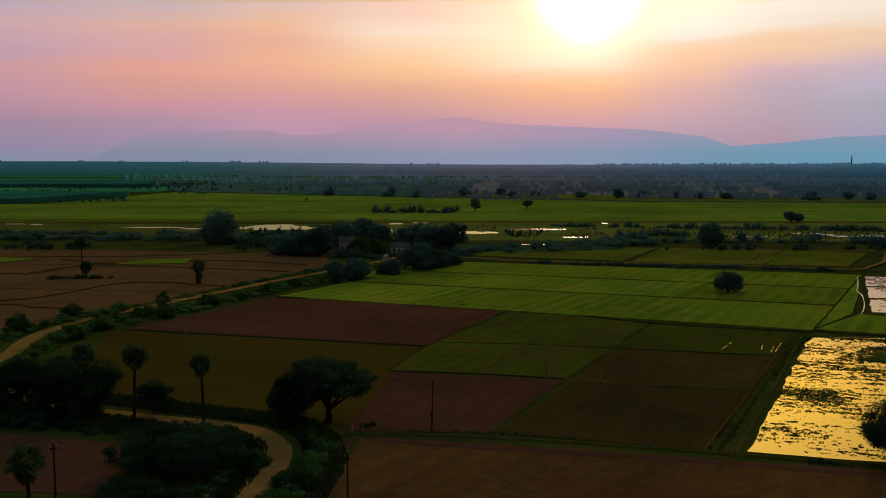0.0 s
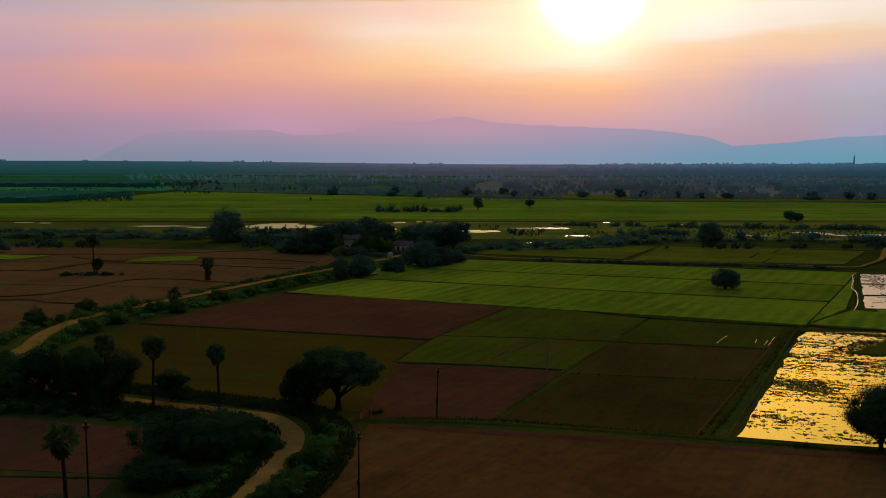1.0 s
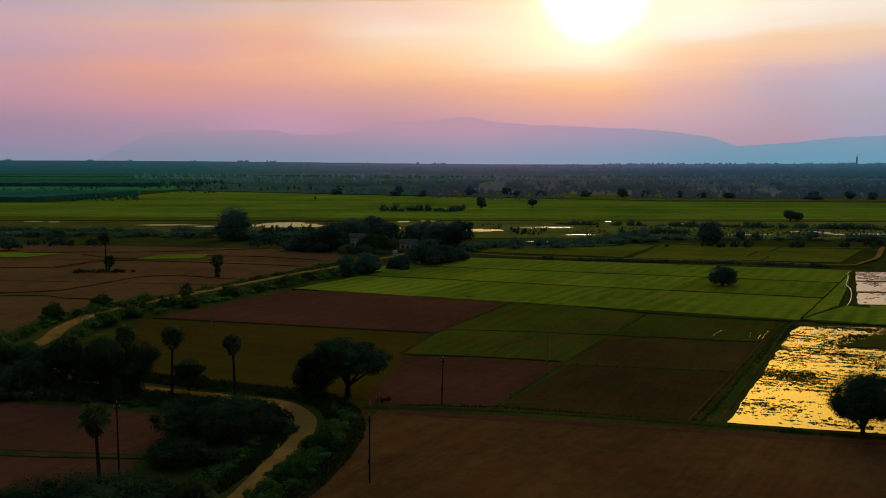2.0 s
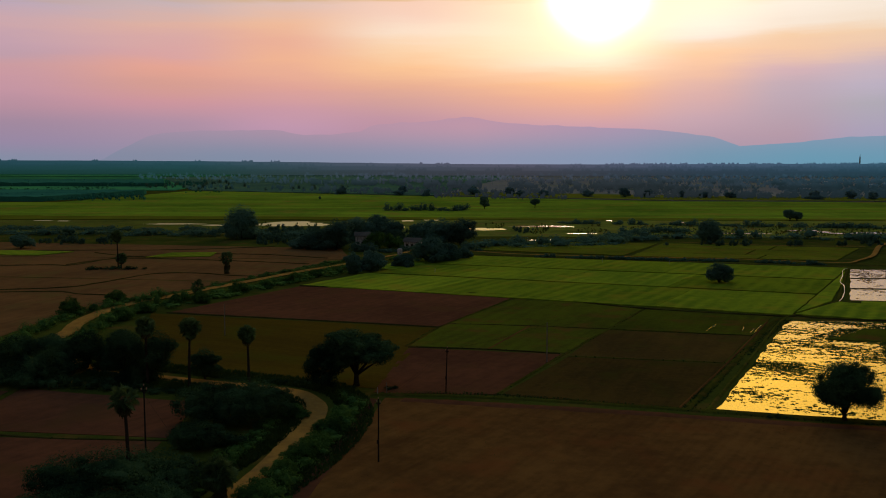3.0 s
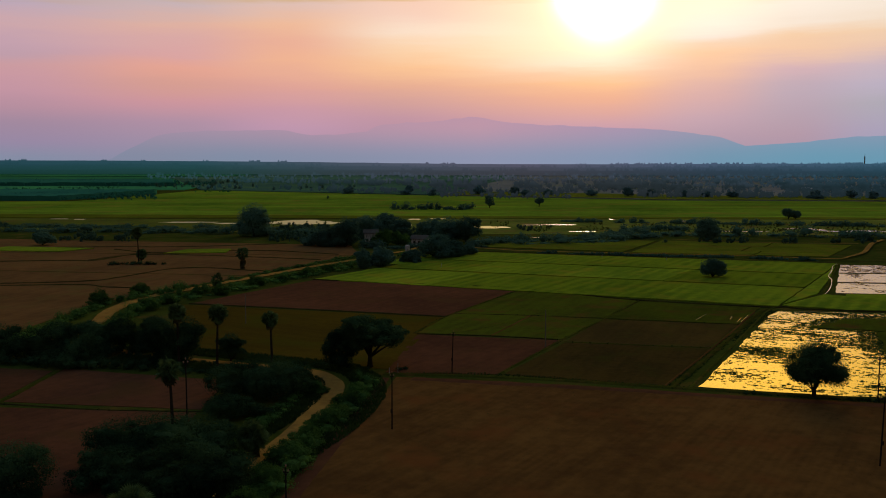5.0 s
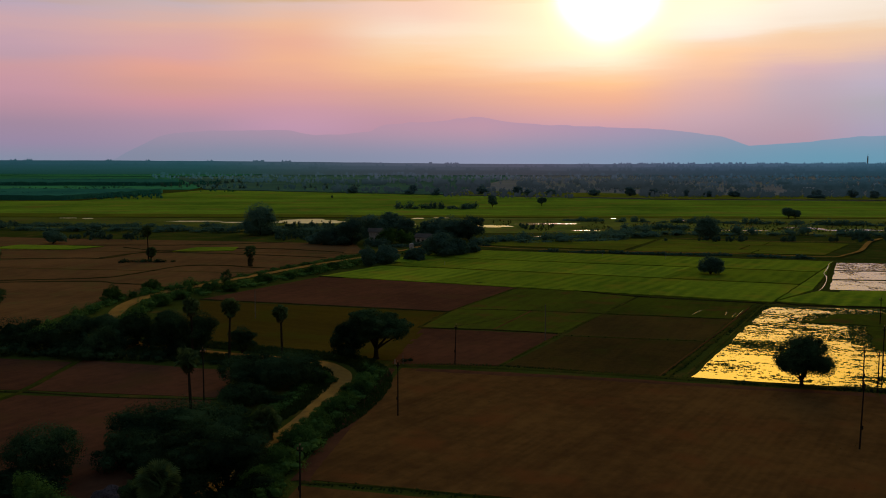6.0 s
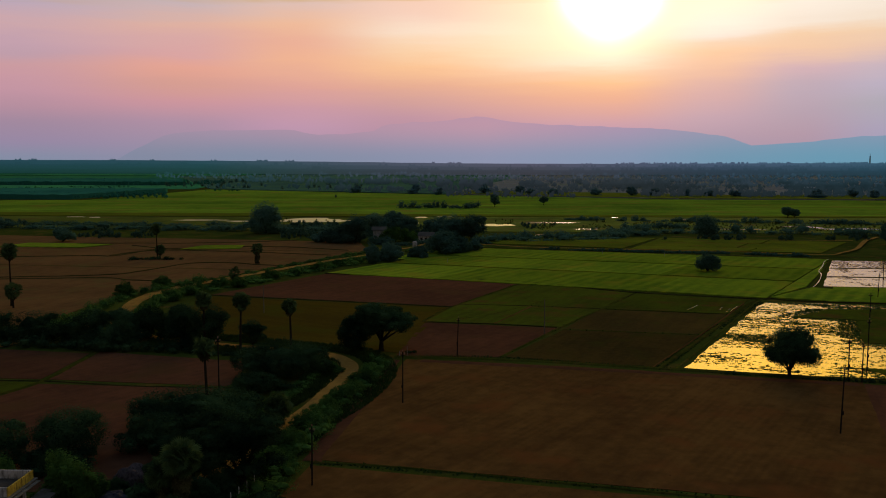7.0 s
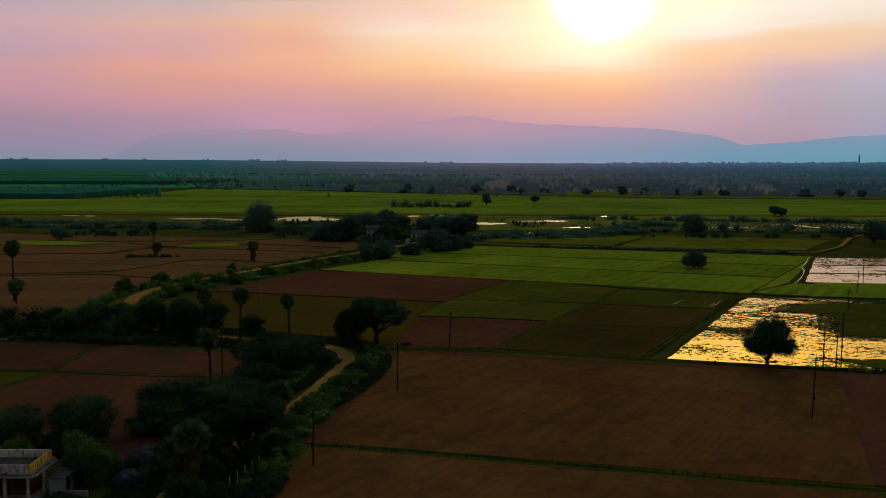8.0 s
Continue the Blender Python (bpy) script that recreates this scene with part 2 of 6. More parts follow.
ROW, COL = radians(-13), radians(63)
M = {
    "ground": material("meadow_ground", (0.046, 0.062, 0.011), (0.023, 0.035, 0.007), 1.2, 0.05, tint=(0.076, 0.055, 0.015)),
    "soil": material("ochre_ploughed_soil", (0.114, 0.062, 0.020), (0.058, 0.031, 0.012), 0.45, 0.035, furrow=(radians(-32), 1.1), spread=0.05, tint=(0.110, 0.046, 0.016)),
    "soil_red": material("red_soil", (0.100, 0.045, 0.025), (0.056, 0.027, 0.017), 0.5, 0.03, furrow=(radians(-30), 1.6), spread=0.08, tint=(0.074, 0.041, 0.019)),
    "soil_dark": material("damp_dark_soil", (0.066, 0.046, 0.013), (0.036, 0.027, 0.010), 0.9, 0.05, furrow=(radians(-24), 1.3), tint=(0.044, 0.044, 0.010)),
    "soil_far": material("brown_fallow_soil", (0.145, 0.080, 0.033), (0.093, 0.054, 0.024), 0.3, 0.03, furrow=(ROW, 2.2), spread=0.06, tint=(0.108, 0.080, 0.029)),
    "olive": material("stubble_field", (0.078, 0.058, 0.008), (0.050, 0.036, 0.007), 1.0, 0.03, furrow=(COL, 1.6), tint=(0.052, 0.056, 0.007)),
    "paddy": material("green_paddy", (0.159, 0.231, 0.015), (0.078, 0.137, 0.012), 0.5, 0.03, spread=0.18, tint=(0.179, 0.179, 0.017), furrow=(radians(-31), 4.2, 4.5)),
    "paddy_thin": material("sparse_paddy", (0.059, 0.081, 0.008), (0.037, 0.049, 0.008), 0.8, 0.045, spread=0.10, tint=(0.081, 0.047, 0.014), furrow=(radians(-27), 3.4, 2.0)),
    "meadow": material("far_green_field", (0.155, 0.258, 0.021), (0.068, 0.135, 0.015), 0.16, 0.012, spread=0.14, tint=(0.171, 0.155, 0.025), furrow=(radians(88), 26, 1.6)),
    # scrub and scrub_green carry distance haze painted into the base colour
    "scrub": material("hazed_scrubland", (0.152, 0.164, 0.184), (0.112, 0.132, 0.148), 0.05, 0.006, spread=0.10, tint=(0.104, 0.148, 0.066)),
    "olive_green": material("weedy_olive_field", (0.116, 0.143, 0.013), (0.069, 0.094, 0.011), 0.5, 0.04, spread=0.12, furrow=(radians(70), 3.0), tint=(0.123, 0.096, 0.018)),
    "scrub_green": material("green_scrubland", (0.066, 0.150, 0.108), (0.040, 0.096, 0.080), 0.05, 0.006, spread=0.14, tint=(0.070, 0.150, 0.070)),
    "bund": material("grassy_bund", (0.056, 0.066, 0.010), (0.026, 0.034, 0.006), 1.5, 0.1, tint=(0.080, 0.058, 0.016)),
    "bund_dark": material("wet_earth_bund", (0.043, 0.040, 0.011), (0.020, 0.020, 0.007), 1.5, 0.1),
    "road": material("sandy_track", (0.29, 0.172, 0.044), (0.175, 0.104, 0.028), 1.4, 0.12, spread=0.0, tint=(0.15, 0.10, 0.036)),
    # dark and light tones spread apart to stand for shaded cores, lit tips
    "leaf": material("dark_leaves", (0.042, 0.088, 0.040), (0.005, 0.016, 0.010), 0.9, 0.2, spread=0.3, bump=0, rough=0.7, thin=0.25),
    "verge": material("verge_weeds", (0.030, 0.056, 0.016), (0.012, 0.028, 0.010), 0.5, 0.12, spread=0.2, bump=0, rough=0.8, thin=0.2),
    "leaf_light": material("fresh_leaves", (0.078, 0.168, 0.038), (0.016, 0.046, 0.016), 1.3, 0.25, spread=0.3, bump=0, rough=0.7, thin=0.3),
    # belt leaves blued and lightened: haze put into the colour
    "leaf_belt": material("hazed_tree_belt", (0.078, 0.158, 0.180), (0.052, 0.116, 0.136), 0.05, 0.006, spread=0.25, bump=0, thin=0.25),
    # next two: leaf colours lifted and blued to paint in middle-distance haze
    "leaf_mid": material("hazed_mid_leaves", (0.064, 0.134, 0.104), (0.036, 0.084, 0.070), 0.3, 0.05, spread=0.3, bump=0, thin=0.3),
    "leaf_bank": material("hazed_bank_leaves", (0.060, 0.128, 0.094), (0.036, 0.082, 0.066), 0.3, 0.05, spread=0.35, bump=0, thin=0.3),
    "cane": material("plantation", (0.033, 0.173, 0.130), (0.020, 0.110, 0.095), 0.3, 0.012, spread=0.15),
    "crop": material("young_green_crop", (0.046, 0.225, 0.085), (0.028, 0.143, 0.078), 0.06, 0.008, spread=0.16, tint=(0.034, 0.145, 0.097)),
    "frond": material("palm_fronds", (0.084, 0.146, 0.058), (0.030, 0.058, 0.026), 2.5, 0.4, spread=0.4, bump=0, rough=0.6, thin=0.2),
    "dead": material("dry_fronds", (0.058, 0.058, 0.026), (0.026, 0.028, 0.014), 2.5, 0.4, spread=0.4, bump=0),
    "bark": material("bark", (0.030, 0.025, 0.020), (0.014, 0.012, 0.010), 5.0, 0.6, bump=0.5),
    "concrete": material("weathered_concrete", (0.22, 0.21, 0.19), (0.11, 0.105, 0.095), 4.0, 0.5, tint=(0.12, 0.11, 0.10)),
    "lime": material("yellow_limewash", (0.50, 0.37, 0.06), (0.30, 0.22, 0.04), 4.0, 0.9, tint=(0.14, 0.11, 0.05), drip=(0.035, 0.032, 0.026)),
    "white": material("stained_whitewash", (0.54, 0.54, 0.56), (0.32, 0.32, 0.34), 3.0, 0.5, tint=(0.16, 0.15, 0.15), drip=(0.10, 0.095, 0.095)),
    # near-black plaster: veranda shade put into the colour; also the stained roof floor
    "shade_stain": material("shade_and_stain_dark_plaster", (0.070, 0.060, 0.052), (0.035, 0.030, 0.028), 3.0, 0.5),
    "marsh": material("marsh_grass", (0.129, 0.161, 0.028), (0.060, 0.083, 0.018), 0.25, 0.025, spread=0.2, tint=(0.127, 0.092, 0.030)),
    "blue": material("pale_blue_wall", (0.24, 0.33, 0.37), (0.15, 0.21, 0.25), 3.0, 0.5),
    "iron": material("rusty_iron", (0.024, 0.021, 0.020), (0.012, 0.011, 0.010), 8.0, 1.0, rough=0.6),
    "post": material("cement_pole", (0.17, 0.16, 0.13), (0.11, 0.10, 0.085), 6.0, 0.7),
    "sheet": material("cement_sheet_roof", (0.10, 0.095, 0.09), (0.055, 0.052, 0.05), 3.0, 0.5),
    "straw": material("grey_straw", (0.110, 0.090, 0.102), (0.055, 0.046, 0.054), 6.0, 0.9, bump=0.8, tint=(0.080, 0.072, 0.060), drip=(0.040, 0.034, 0.040)),
    "tarp": material("dark_tarpaulin", (0.026, 0.030, 0.050), (0.010, 0.012, 0.022), 3.0, 0.9, rough=0.6, gloss=0.1, bump=0.8),
    # dark doors; on windows the unlit room's shade, painted on a slab
    "dark": material("dark_door_and_window_shade", (0.030, 0.028, 0.026), (0.020, 0.018, 0.017), 3.0, 0.5),
    "glaze": material("insulator_porcelain", (0.30, 0.16, 0.10), (0.20, 0.10, 0.07), 9.0, 1.0, rough=0.2, gloss=0.5),
}


def water_material(name, tone, ripple, rough, ior=1.33, reflection_tint=(1.0, 1.0, 1.0)):
    m = bpy.data.materials.new(name)
    m.use_nodes = True
    nt = Net(m.node_tree)
    bsdf = m.node_tree.nodes["Principled BSDF"]
    where = nt.node("ShaderNodeNewGeometry").outputs["Position"]
    bsdf.inputs["Base Color"].default_value = (*tone, 1)
    bsdf.inputs["Roughness"].default_value = rough
    bsdf.inputs["IOR"].default_value = ior
    bsdf.inputs["Specular Tint"].default_value = (*reflection_tint, 1)
    b = nt.node("ShaderNodeBump", Height=nt.noise(where, 1.3, 3.0))
    b.inputs["Strength"].default_value, b.inputs["Distance"].default_value = ripple, 0.05
    nt.put(b.outputs[0], bsdf.inputs["Normal"])
    return m


# specular tints, and base colours in the ponds, imitate golden sunset reflections
M["water"] = water_material("still_muddy_water", (0.10, 0.066, 0.008), 0.10, 0.16, 1.21, (1.0, 0.88, 0.55))
M["shallow"] = water_material("shallow_clear_water", (0.15, 0.090, 0.055), 0.05, 0.12, 1.26)
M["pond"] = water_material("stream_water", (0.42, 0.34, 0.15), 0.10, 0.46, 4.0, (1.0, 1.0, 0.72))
# copy of the pond water, coloured orange for pools that look sunlit
M["pond_sun"] = water_material("sunlit_stream_water", (0.20, 0.09, 0.02), 0.05, 0.10, 1.33, (1.0, 0.72, 0.36))


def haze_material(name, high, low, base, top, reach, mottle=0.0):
    """A plain glowing backdrop of far land, the air's haze painted into its emission. high, low: colours from west to
    east over the reach; base, top: heights.
    """
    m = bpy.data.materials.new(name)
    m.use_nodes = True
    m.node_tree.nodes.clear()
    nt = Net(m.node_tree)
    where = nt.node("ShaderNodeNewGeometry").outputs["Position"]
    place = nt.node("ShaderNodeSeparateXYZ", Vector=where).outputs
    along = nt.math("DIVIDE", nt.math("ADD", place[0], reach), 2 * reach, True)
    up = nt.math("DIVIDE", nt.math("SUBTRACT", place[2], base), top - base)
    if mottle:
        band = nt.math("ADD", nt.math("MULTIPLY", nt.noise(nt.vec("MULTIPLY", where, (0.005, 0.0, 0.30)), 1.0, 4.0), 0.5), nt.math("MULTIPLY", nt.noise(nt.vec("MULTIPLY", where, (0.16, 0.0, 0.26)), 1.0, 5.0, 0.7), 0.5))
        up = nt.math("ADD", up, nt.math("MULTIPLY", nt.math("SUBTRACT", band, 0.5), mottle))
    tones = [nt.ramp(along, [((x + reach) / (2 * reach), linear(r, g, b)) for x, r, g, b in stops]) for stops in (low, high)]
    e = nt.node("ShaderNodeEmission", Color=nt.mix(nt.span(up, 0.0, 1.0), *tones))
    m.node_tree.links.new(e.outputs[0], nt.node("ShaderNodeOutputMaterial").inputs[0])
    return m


# ---- building helpers ----
def mesh(name, verts, faces, mat):
    me = bpy.data.meshes.new(name)
    me.from_pydata([tuple(v) for v in verts], [], [tuple(f) for f in faces])
    me.materials.append(M[mat] if isinstance(mat, str) else mat)
    me.update()
    return me


def thing(name, label, category, kind="", group="", at=(0, 0, 0)):
    ob = new(name)
    ob.location = at
    ob.empty_display_size = 0.2
    return tagged(ob, label, category, group, kind)


def part(name, data, parent, label="", m=None):
    ob = new(name, data)
    ob.parent = parent
    if m is not None:
        ob.matrix_basis = m
    return tagged(ob, label) if label else ob


class Shape:
    """Collects boxes, tubes and sheets into one mesh."""

    def __init__(self):
        self.v, self.f = [], []

    def add(self, verts, faces):
        k = len(self.v)
        self.v += [Vector(p) for p in verts]
        self.f += [[i + k for i in f] for f in faces]
        return self

    def box(self, lo, hi, bevel=0.02):
        (a, b, c), (d, e, f) = lo, hi
        s = min(bevel, (d - a) / 3, (e - b) / 3, (f - c) / 3)
        pts = [(a, b, c), (d, b, c), (d, e, c), (a, e, c), (a, b, f - s), (d, b, f - s), (d, e, f - s), (a, e, f - s),
               (a + s, b + s, f), (d - s, b + s, f), (d - s, e - s, f), (a + s, e - s, f)]
        fs = [(3, 2, 1, 0), (8, 9, 10, 11)]
        for i in range(4):
            j = (i + 1) % 4
            fs += [(i, j, j + 4, i + 4), (i + 4, j + 4, j + 8, i + 8)]
        return self.add(pts, fs)

    def tube(self, pts, radii, sides=7, cap=True):
        pts = [Vector(p) for p in pts]
        vs, fs = [], []
        for i, p in enumerate(pts):
            d = (pts[min(i + 1, len(pts) - 1)] - pts[max(i - 1, 0)]).normalized()
            a = d.orthogonal().normalized() if abs(d.z) < 0.9 else Vector((1, 0, 0)).cross(d).normalized()
            b = d.cross(a)
            for k in range(sides):
                t = 2 * math.pi * k / sides
                vs.append(p + radii[i] * (math.cos(t) * a + math.sin(t) * b))
        for i in range(len(pts) - 1):
            for k in range(sides):
                j = (k + 1) % sides
                fs.append((i * sides + k, i * sides + j, (i + 1) * sides + j, (i + 1) * sides + k))
        if cap:
            n = len(pts) - 1
            fs += [tuple(range(sides))[::-1], tuple(n * sides + k for k in range(sides))]
        return self.add(vs, fs)

    def mesh(self, name, mat):
        return mesh(name, self.v, self.f, mat)


def smooth(me):
    for p in me.polygons:
        p.use_smooth = True
    return me


def path(points, step):
    """A smooth line through points in the plan (Catmull-Rom)."""
    P = [Vector((*p, 0)) for p in points]
    P = [2 * P[0] - P[1]] + P + [2 * P[-1] - P[-2]]
    out = []
    for i in range(1, len(P) - 2):
        a, b, c, d = P[i - 1:i + 3]
        n = max(1, int((c - b).length / step))
        for k in range(n):
            t = k / n
            out.append(0.5 * (2 * b + (c - a) * t + (2 * a - 5 * b + 4 * c - d) * t * t + (3 * b - a - 3 * c + d) * t ** 3))
    out.append(P[-2])
    return out


def leaf_cloud(rng, blobs, count, size, flat=0.6, solid=0.6):
    """Small leaf clumps over the skin of ellipsoids (centre, radii) round solid dark hearts; the outline stays ragged."""
    B = np.array([(*c, *r) for c, r in blobs], float)
    weight = (B[:, 3] * B[:, 4] * B[:, 5]) ** 0.67
    if len(B) < 260:
        count = int(count * 0.8)
        pick = rng.choice(len(B), count * 2, p=weight / weight.sum())
    else:
        pick = rng.choice(len(B), count, p=weight / weight.sum())
    n0 = len(pick)
    d = rng.normal(size=(n0, 3))
    d /= np.linalg.norm(d, axis=1)[:, None]
    r = rng.uniform(0.45, 1.0, n0) ** 0.5 * rng.normal(1.0, 0.09, n0)
    c = B[pick, :3] + d * r[:, None] * B[pick, 3:]
    fine = np.clip(1.9 - r, 0.55, 1.2)
    if n0 > count:
        deep = np.full(n0, 9.0)
        for b in B:
            deep = np.minimum(deep, (((c - b[:3]) / b[3:]) ** 2).sum(1))
        keep = np.argsort(-deep + rng.uniform(0, 0.35, n0))[:count]
        c, d, fine = c[keep], d[keep], fine[keep]
    count = len(c)
    n = d * 1.1 + rng.normal(size=(count, 3)) * 0.5 + np.array((0, 0, flat * 0.7))
    n /= np.linalg.norm(n, axis=1)[:, None]
    a = np.cross(n, rng.normal(size=(count, 3)))
    a /= np.linalg.norm(a, axis=1)[:, None] + 1e-9
    b = np.cross(n, a)
    s = size * (rng.uniform(0.5, 1.3, count) * fine)[:, None]
    w = s * rng.uniform(0.28, 0.62, count)[:, None]
    droop = n * s * 0.3
    v = np.stack([c - a * s - droop, c - b * w, c + a * s - droop, c + b * w], 1).reshape(-1, 3)
    k = np.arange(count)[:, None] * 4
    f = np.concatenate([k + np.array((0, 1, 3)), k + np.array((1, 2, 3))])
    if solid:
        spin = rng.uniform(0, 6.28, len(B))
        heart = HEART[None] * rng.uniform(0.7, 1.1, (len(B), 12, 1))
        x, y = heart[..., 0] * np.cos(spin)[:, None] - heart[..., 1] * np.sin(spin)[:, None], heart[..., 0] * np.sin(spin)[:, None] + heart[..., 1] * np.cos(spin)[:, None]
        hv = B[:, None, :3] + np.stack([x, y, heart[..., 2]], 2) * B[:, None, 3:] * solid
        hf = len(v) + np.arange(len(B))[:, None, None] * 12 + HEART_FACES[None]
        v, f = np.concatenate([v, hv.reshape(-1, 3)]), np.concatenate([f, hf.reshape(-1, 3)])
    return v, f


def icosahedron():
    bm = bmesh.new()
    bmesh.ops.create_icosphere(bm, subdivisions=1, radius=1.0)
    bm.verts.index_update()
    out = np.array([v.co[:] for v in bm.verts]), np.array([[v.index for v in face.verts] for face in bm.faces])
    bm.free()
    return out


HEART, HEART_FACES = icosahedron()


def cloud_mesh(name, v, f, mat):
    me = bpy.data.meshes.new(name)
    me.from_pydata(v.tolist(), [], f.tolist())
    me.materials.append(M[mat])
    return me


# ---- the land ----
def ease(t):
    t = min(1.0, max(0.0, t))
    return t * t * (3 - 2 * t)


def rise(x, y):
    """The plain swells gently towards the far west."""
    return 17 * ease((y - 1700) / 2800) * ease((0.06 - x / max(y, 1)) / 0.30) if y > 1700 else 0.0


def land():
    """One sheet to the horizon, finer near the middle."""
    xs = sorted({round(s * v, 1) for s in (-1, 1) for v in (0, 40, 90, 160, 300, 420, 600, 800, 1000, 1250, 1500, 1800, 2200, 2800, 3400, 4600)})
    ys = [-900, -500, -250, -120, -60, 0, 20, 40, 60, 80, 100, 120, 140, 160, 180, 200, 225, 250, 280, 310, 350, 400, 450, 500, 560, 640, 760, 900,
          1100, 1400, 1700, 2000, 2300, 2600, 2900, 3200, 3600, 4000, 4400, 4900]
    v, f = [], []
    for y in ys:
        for x in xs:
            far = min(1.0, max(0.0, (y - 1200) / 1500))
            v.append((x, y, rise(x, y) + far * 0.4 * noise.noise((x / 700, y / 700, 0))))
    n = len(xs)
    for j in range(len(ys) - 1):
        for i in range(n - 1):
            f.append((j * n + i, j * n + i + 1, (j + 1) * n + i + 1, (j + 1) * n + i))
    ob = new("ground", mesh("ground", v, f, "ground"))
    tagged(ob, "flat open farmland with dark grass and red earth", "ground", kind="structure")


def field(name, corners, mat, label, top=0.05, rough=0.03, step=2.5, category="field", wave=6.0, inset=0.0, edge=0.25):
    """A plot of land: a low slab between four corners, its top uneven and its rim wavering."""
    a, b, c, d = [Vector((*p, 0)) for p in corners]
    mid = (a + b + c + d) / 4
    if inset:
        a, b, c, d = [p + (mid - p).normalized() * inset for p in (a, b, c, d)]
    nu = max(3, min(60, int(max((b - a).length, (c - d).length) / step)))
    nv = max(3, min(60, int(max((d - a).length, (c - b).length) / step)))
    v, f = [], []
    for j in range(nv + 1):
        for i in range(nu + 1):
            s, t = i / nu, j / nv
            p = a.lerp(b, s).lerp(d.lerp(c, s), t)
            rim = i in (0, nu) or j in (0, nv)
            jit = Vector((noise.noise((p.x / wave, p.y / wave, 3)), noise.noise((p.x / wave, p.y / wave, 9)), 0))
            z = top + rough * (noise.noise((p.x / 1.7, p.y / 1.7, 0)) + 0.6 * noise.noise((p.x / 9, p.y / 9, 5)))
            p = p + jit * (edge if rim else 0.0)
            v.append((p.x, p.y, max(0.02, z) + rise(p.x, p.y)))
    n = nu + 1
    for j in range(nv):
        for i in range(nu):
            f.append((j * n + i, j * n + i + 1, (j + 1) * n + i + 1, (j + 1) * n + i))
    ring = [i for i in range(n)] + [j * n + nu for j in range(1, nv + 1)] + [nv * n + i for i in range(nu - 1, -1, -1)] + [j * n for j in range(nv - 1, 0, -1)]
    k, m = len(v), len(ring)
    v += [v[i] for i in ring] + [(v[i][0], v[i][1], v[i][2] - top - 0.3) for i in ring]
    for q in range(m):
        w = (q + 1) % m
        f.append((k + q, k + m + q, k + m + w, k + w))
    ob = new(name, mesh(name, v, f, mat) if category == "water" else smooth(mesh(name, v, f, mat)))
    return tagged(ob, label, category, kind="structure")


BUND_LINES = []


def bund(points, width=1.0, height=0.35, mat="bund", label="low grassy earth bund between the fields"):
    """A rounded earth ridge that follows a line, with crumbling edges."""
    line = path(points, 1.6)
    if mat.startswith("bund"):
        BUND_LINES.append((line, width))
    v, f = [], []
    prof = ((-1, -0.04), (-0.6, 0.6), (0, 1.0), (0.55, 0.7), (1, -0.04))
    for i, p in enumerate(line):
        d = (line[min(i + 1, len(line) - 1)] - line[max(i - 1, 0)]).normalized()
        side = Vector((d.y, -d.x, 0))
        w = width / 2 * (1 + 0.35 * noise.noise((p.x / 3, p.y / 3, 1)))
        h = height * (1 + 0.45 * noise.noise((p.x / 2, p.y / 2, 7)))
        for s, z in prof:
            q = p + side * s * w
            v.append((q.x, q.y, z * h + 0.02))
    for i in range(len(line) - 1):
        for k in range(4):
            f.append((i * 5 + k, i * 5 + k + 1, i * 5 + k + 6, i * 5 + k + 5))
    ob = new("bund", smooth(mesh("bund", v, f, mat)))
    return tagged(ob, label, "bund", kind="structure")


def plots(name, corners, cols, rows, mats, label, gap=0.5, **more):
    """A quarter of the plain split into plots, with bare strips between them."""
    rng = random.Random(name + str(cols))
    a, b, c, d = [Vector((*p, 0)) for p in corners]
    at = lambda s, t: a.lerp(b, s).lerp(d.lerp(c, s), t)
    us = [0] + [(i + rng.uniform(-0.16, 0.16)) / cols for i in range(1, cols)] + [1]
    vs = [0] + [(i + rng.uniform(-0.2, 0.2)) / rows for i in range(1, rows)] + [1]
    for j in range(rows):
        slip = rng.uniform(-0.08, 0.08) if cols > 1 else 0
        uu = [0] + [min(0.96, max(0.04, u + slip)) for u in us[1:-1]] + [1]
        for i in range(cols):
            q = [at(uu[i], vs[j]), at(uu[i + 1], vs[j]), at(uu[i + 1], vs[j + 1]), at(uu[i], vs[j + 1])]
            field(name, [(p.x, p.y) for p in q], rng.choice(mats), label, inset=gap, **more)


def road(points, widths, label, lift=0.09, mat="road", name="road", flat=1.0):
    """A sandy track with a slight crown, wheel ruts and ragged edges."""
    line = path(points, 1.5)
    v, f = [], []
    prof = ((-1.0, 0.0), (-0.75, 0.05), (-0.45, 0.02), (0, 0.07), (0.45, 0.02), (0.75, 0.05), (1.0, 0.0))
    for i, p in enumerate(line):
        d = (line[min(i + 1, len(line) - 1)] - line[max(i - 1, 0)]).normalized()
        side = Vector((d.y, -d.x, 0))
        w = np.interp(i / (len(line) - 1), np.linspace(0, 1, len(widths)), widths) / 2
        for s, z in prof:
            e = min(0.25, 0.2 * w) * noise.noise((p.x / 2.0, p.y / 2.0, 11 + s)) if abs(s) == 1 else 0
            q = p + side * s * (w + e)
            v.append((q.x, q.y, z * flat + lift))
    for i in range(len(line) - 1):
        for k in range(6):
            f.append((i * 7 + k, i * 7 + k + 1, i * 7 + k + 8, i * 7 + k + 7))
    ob = new(name, smooth(mesh(name, v, f, mat)))
    return tagged(ob, label, name, kind="structure")


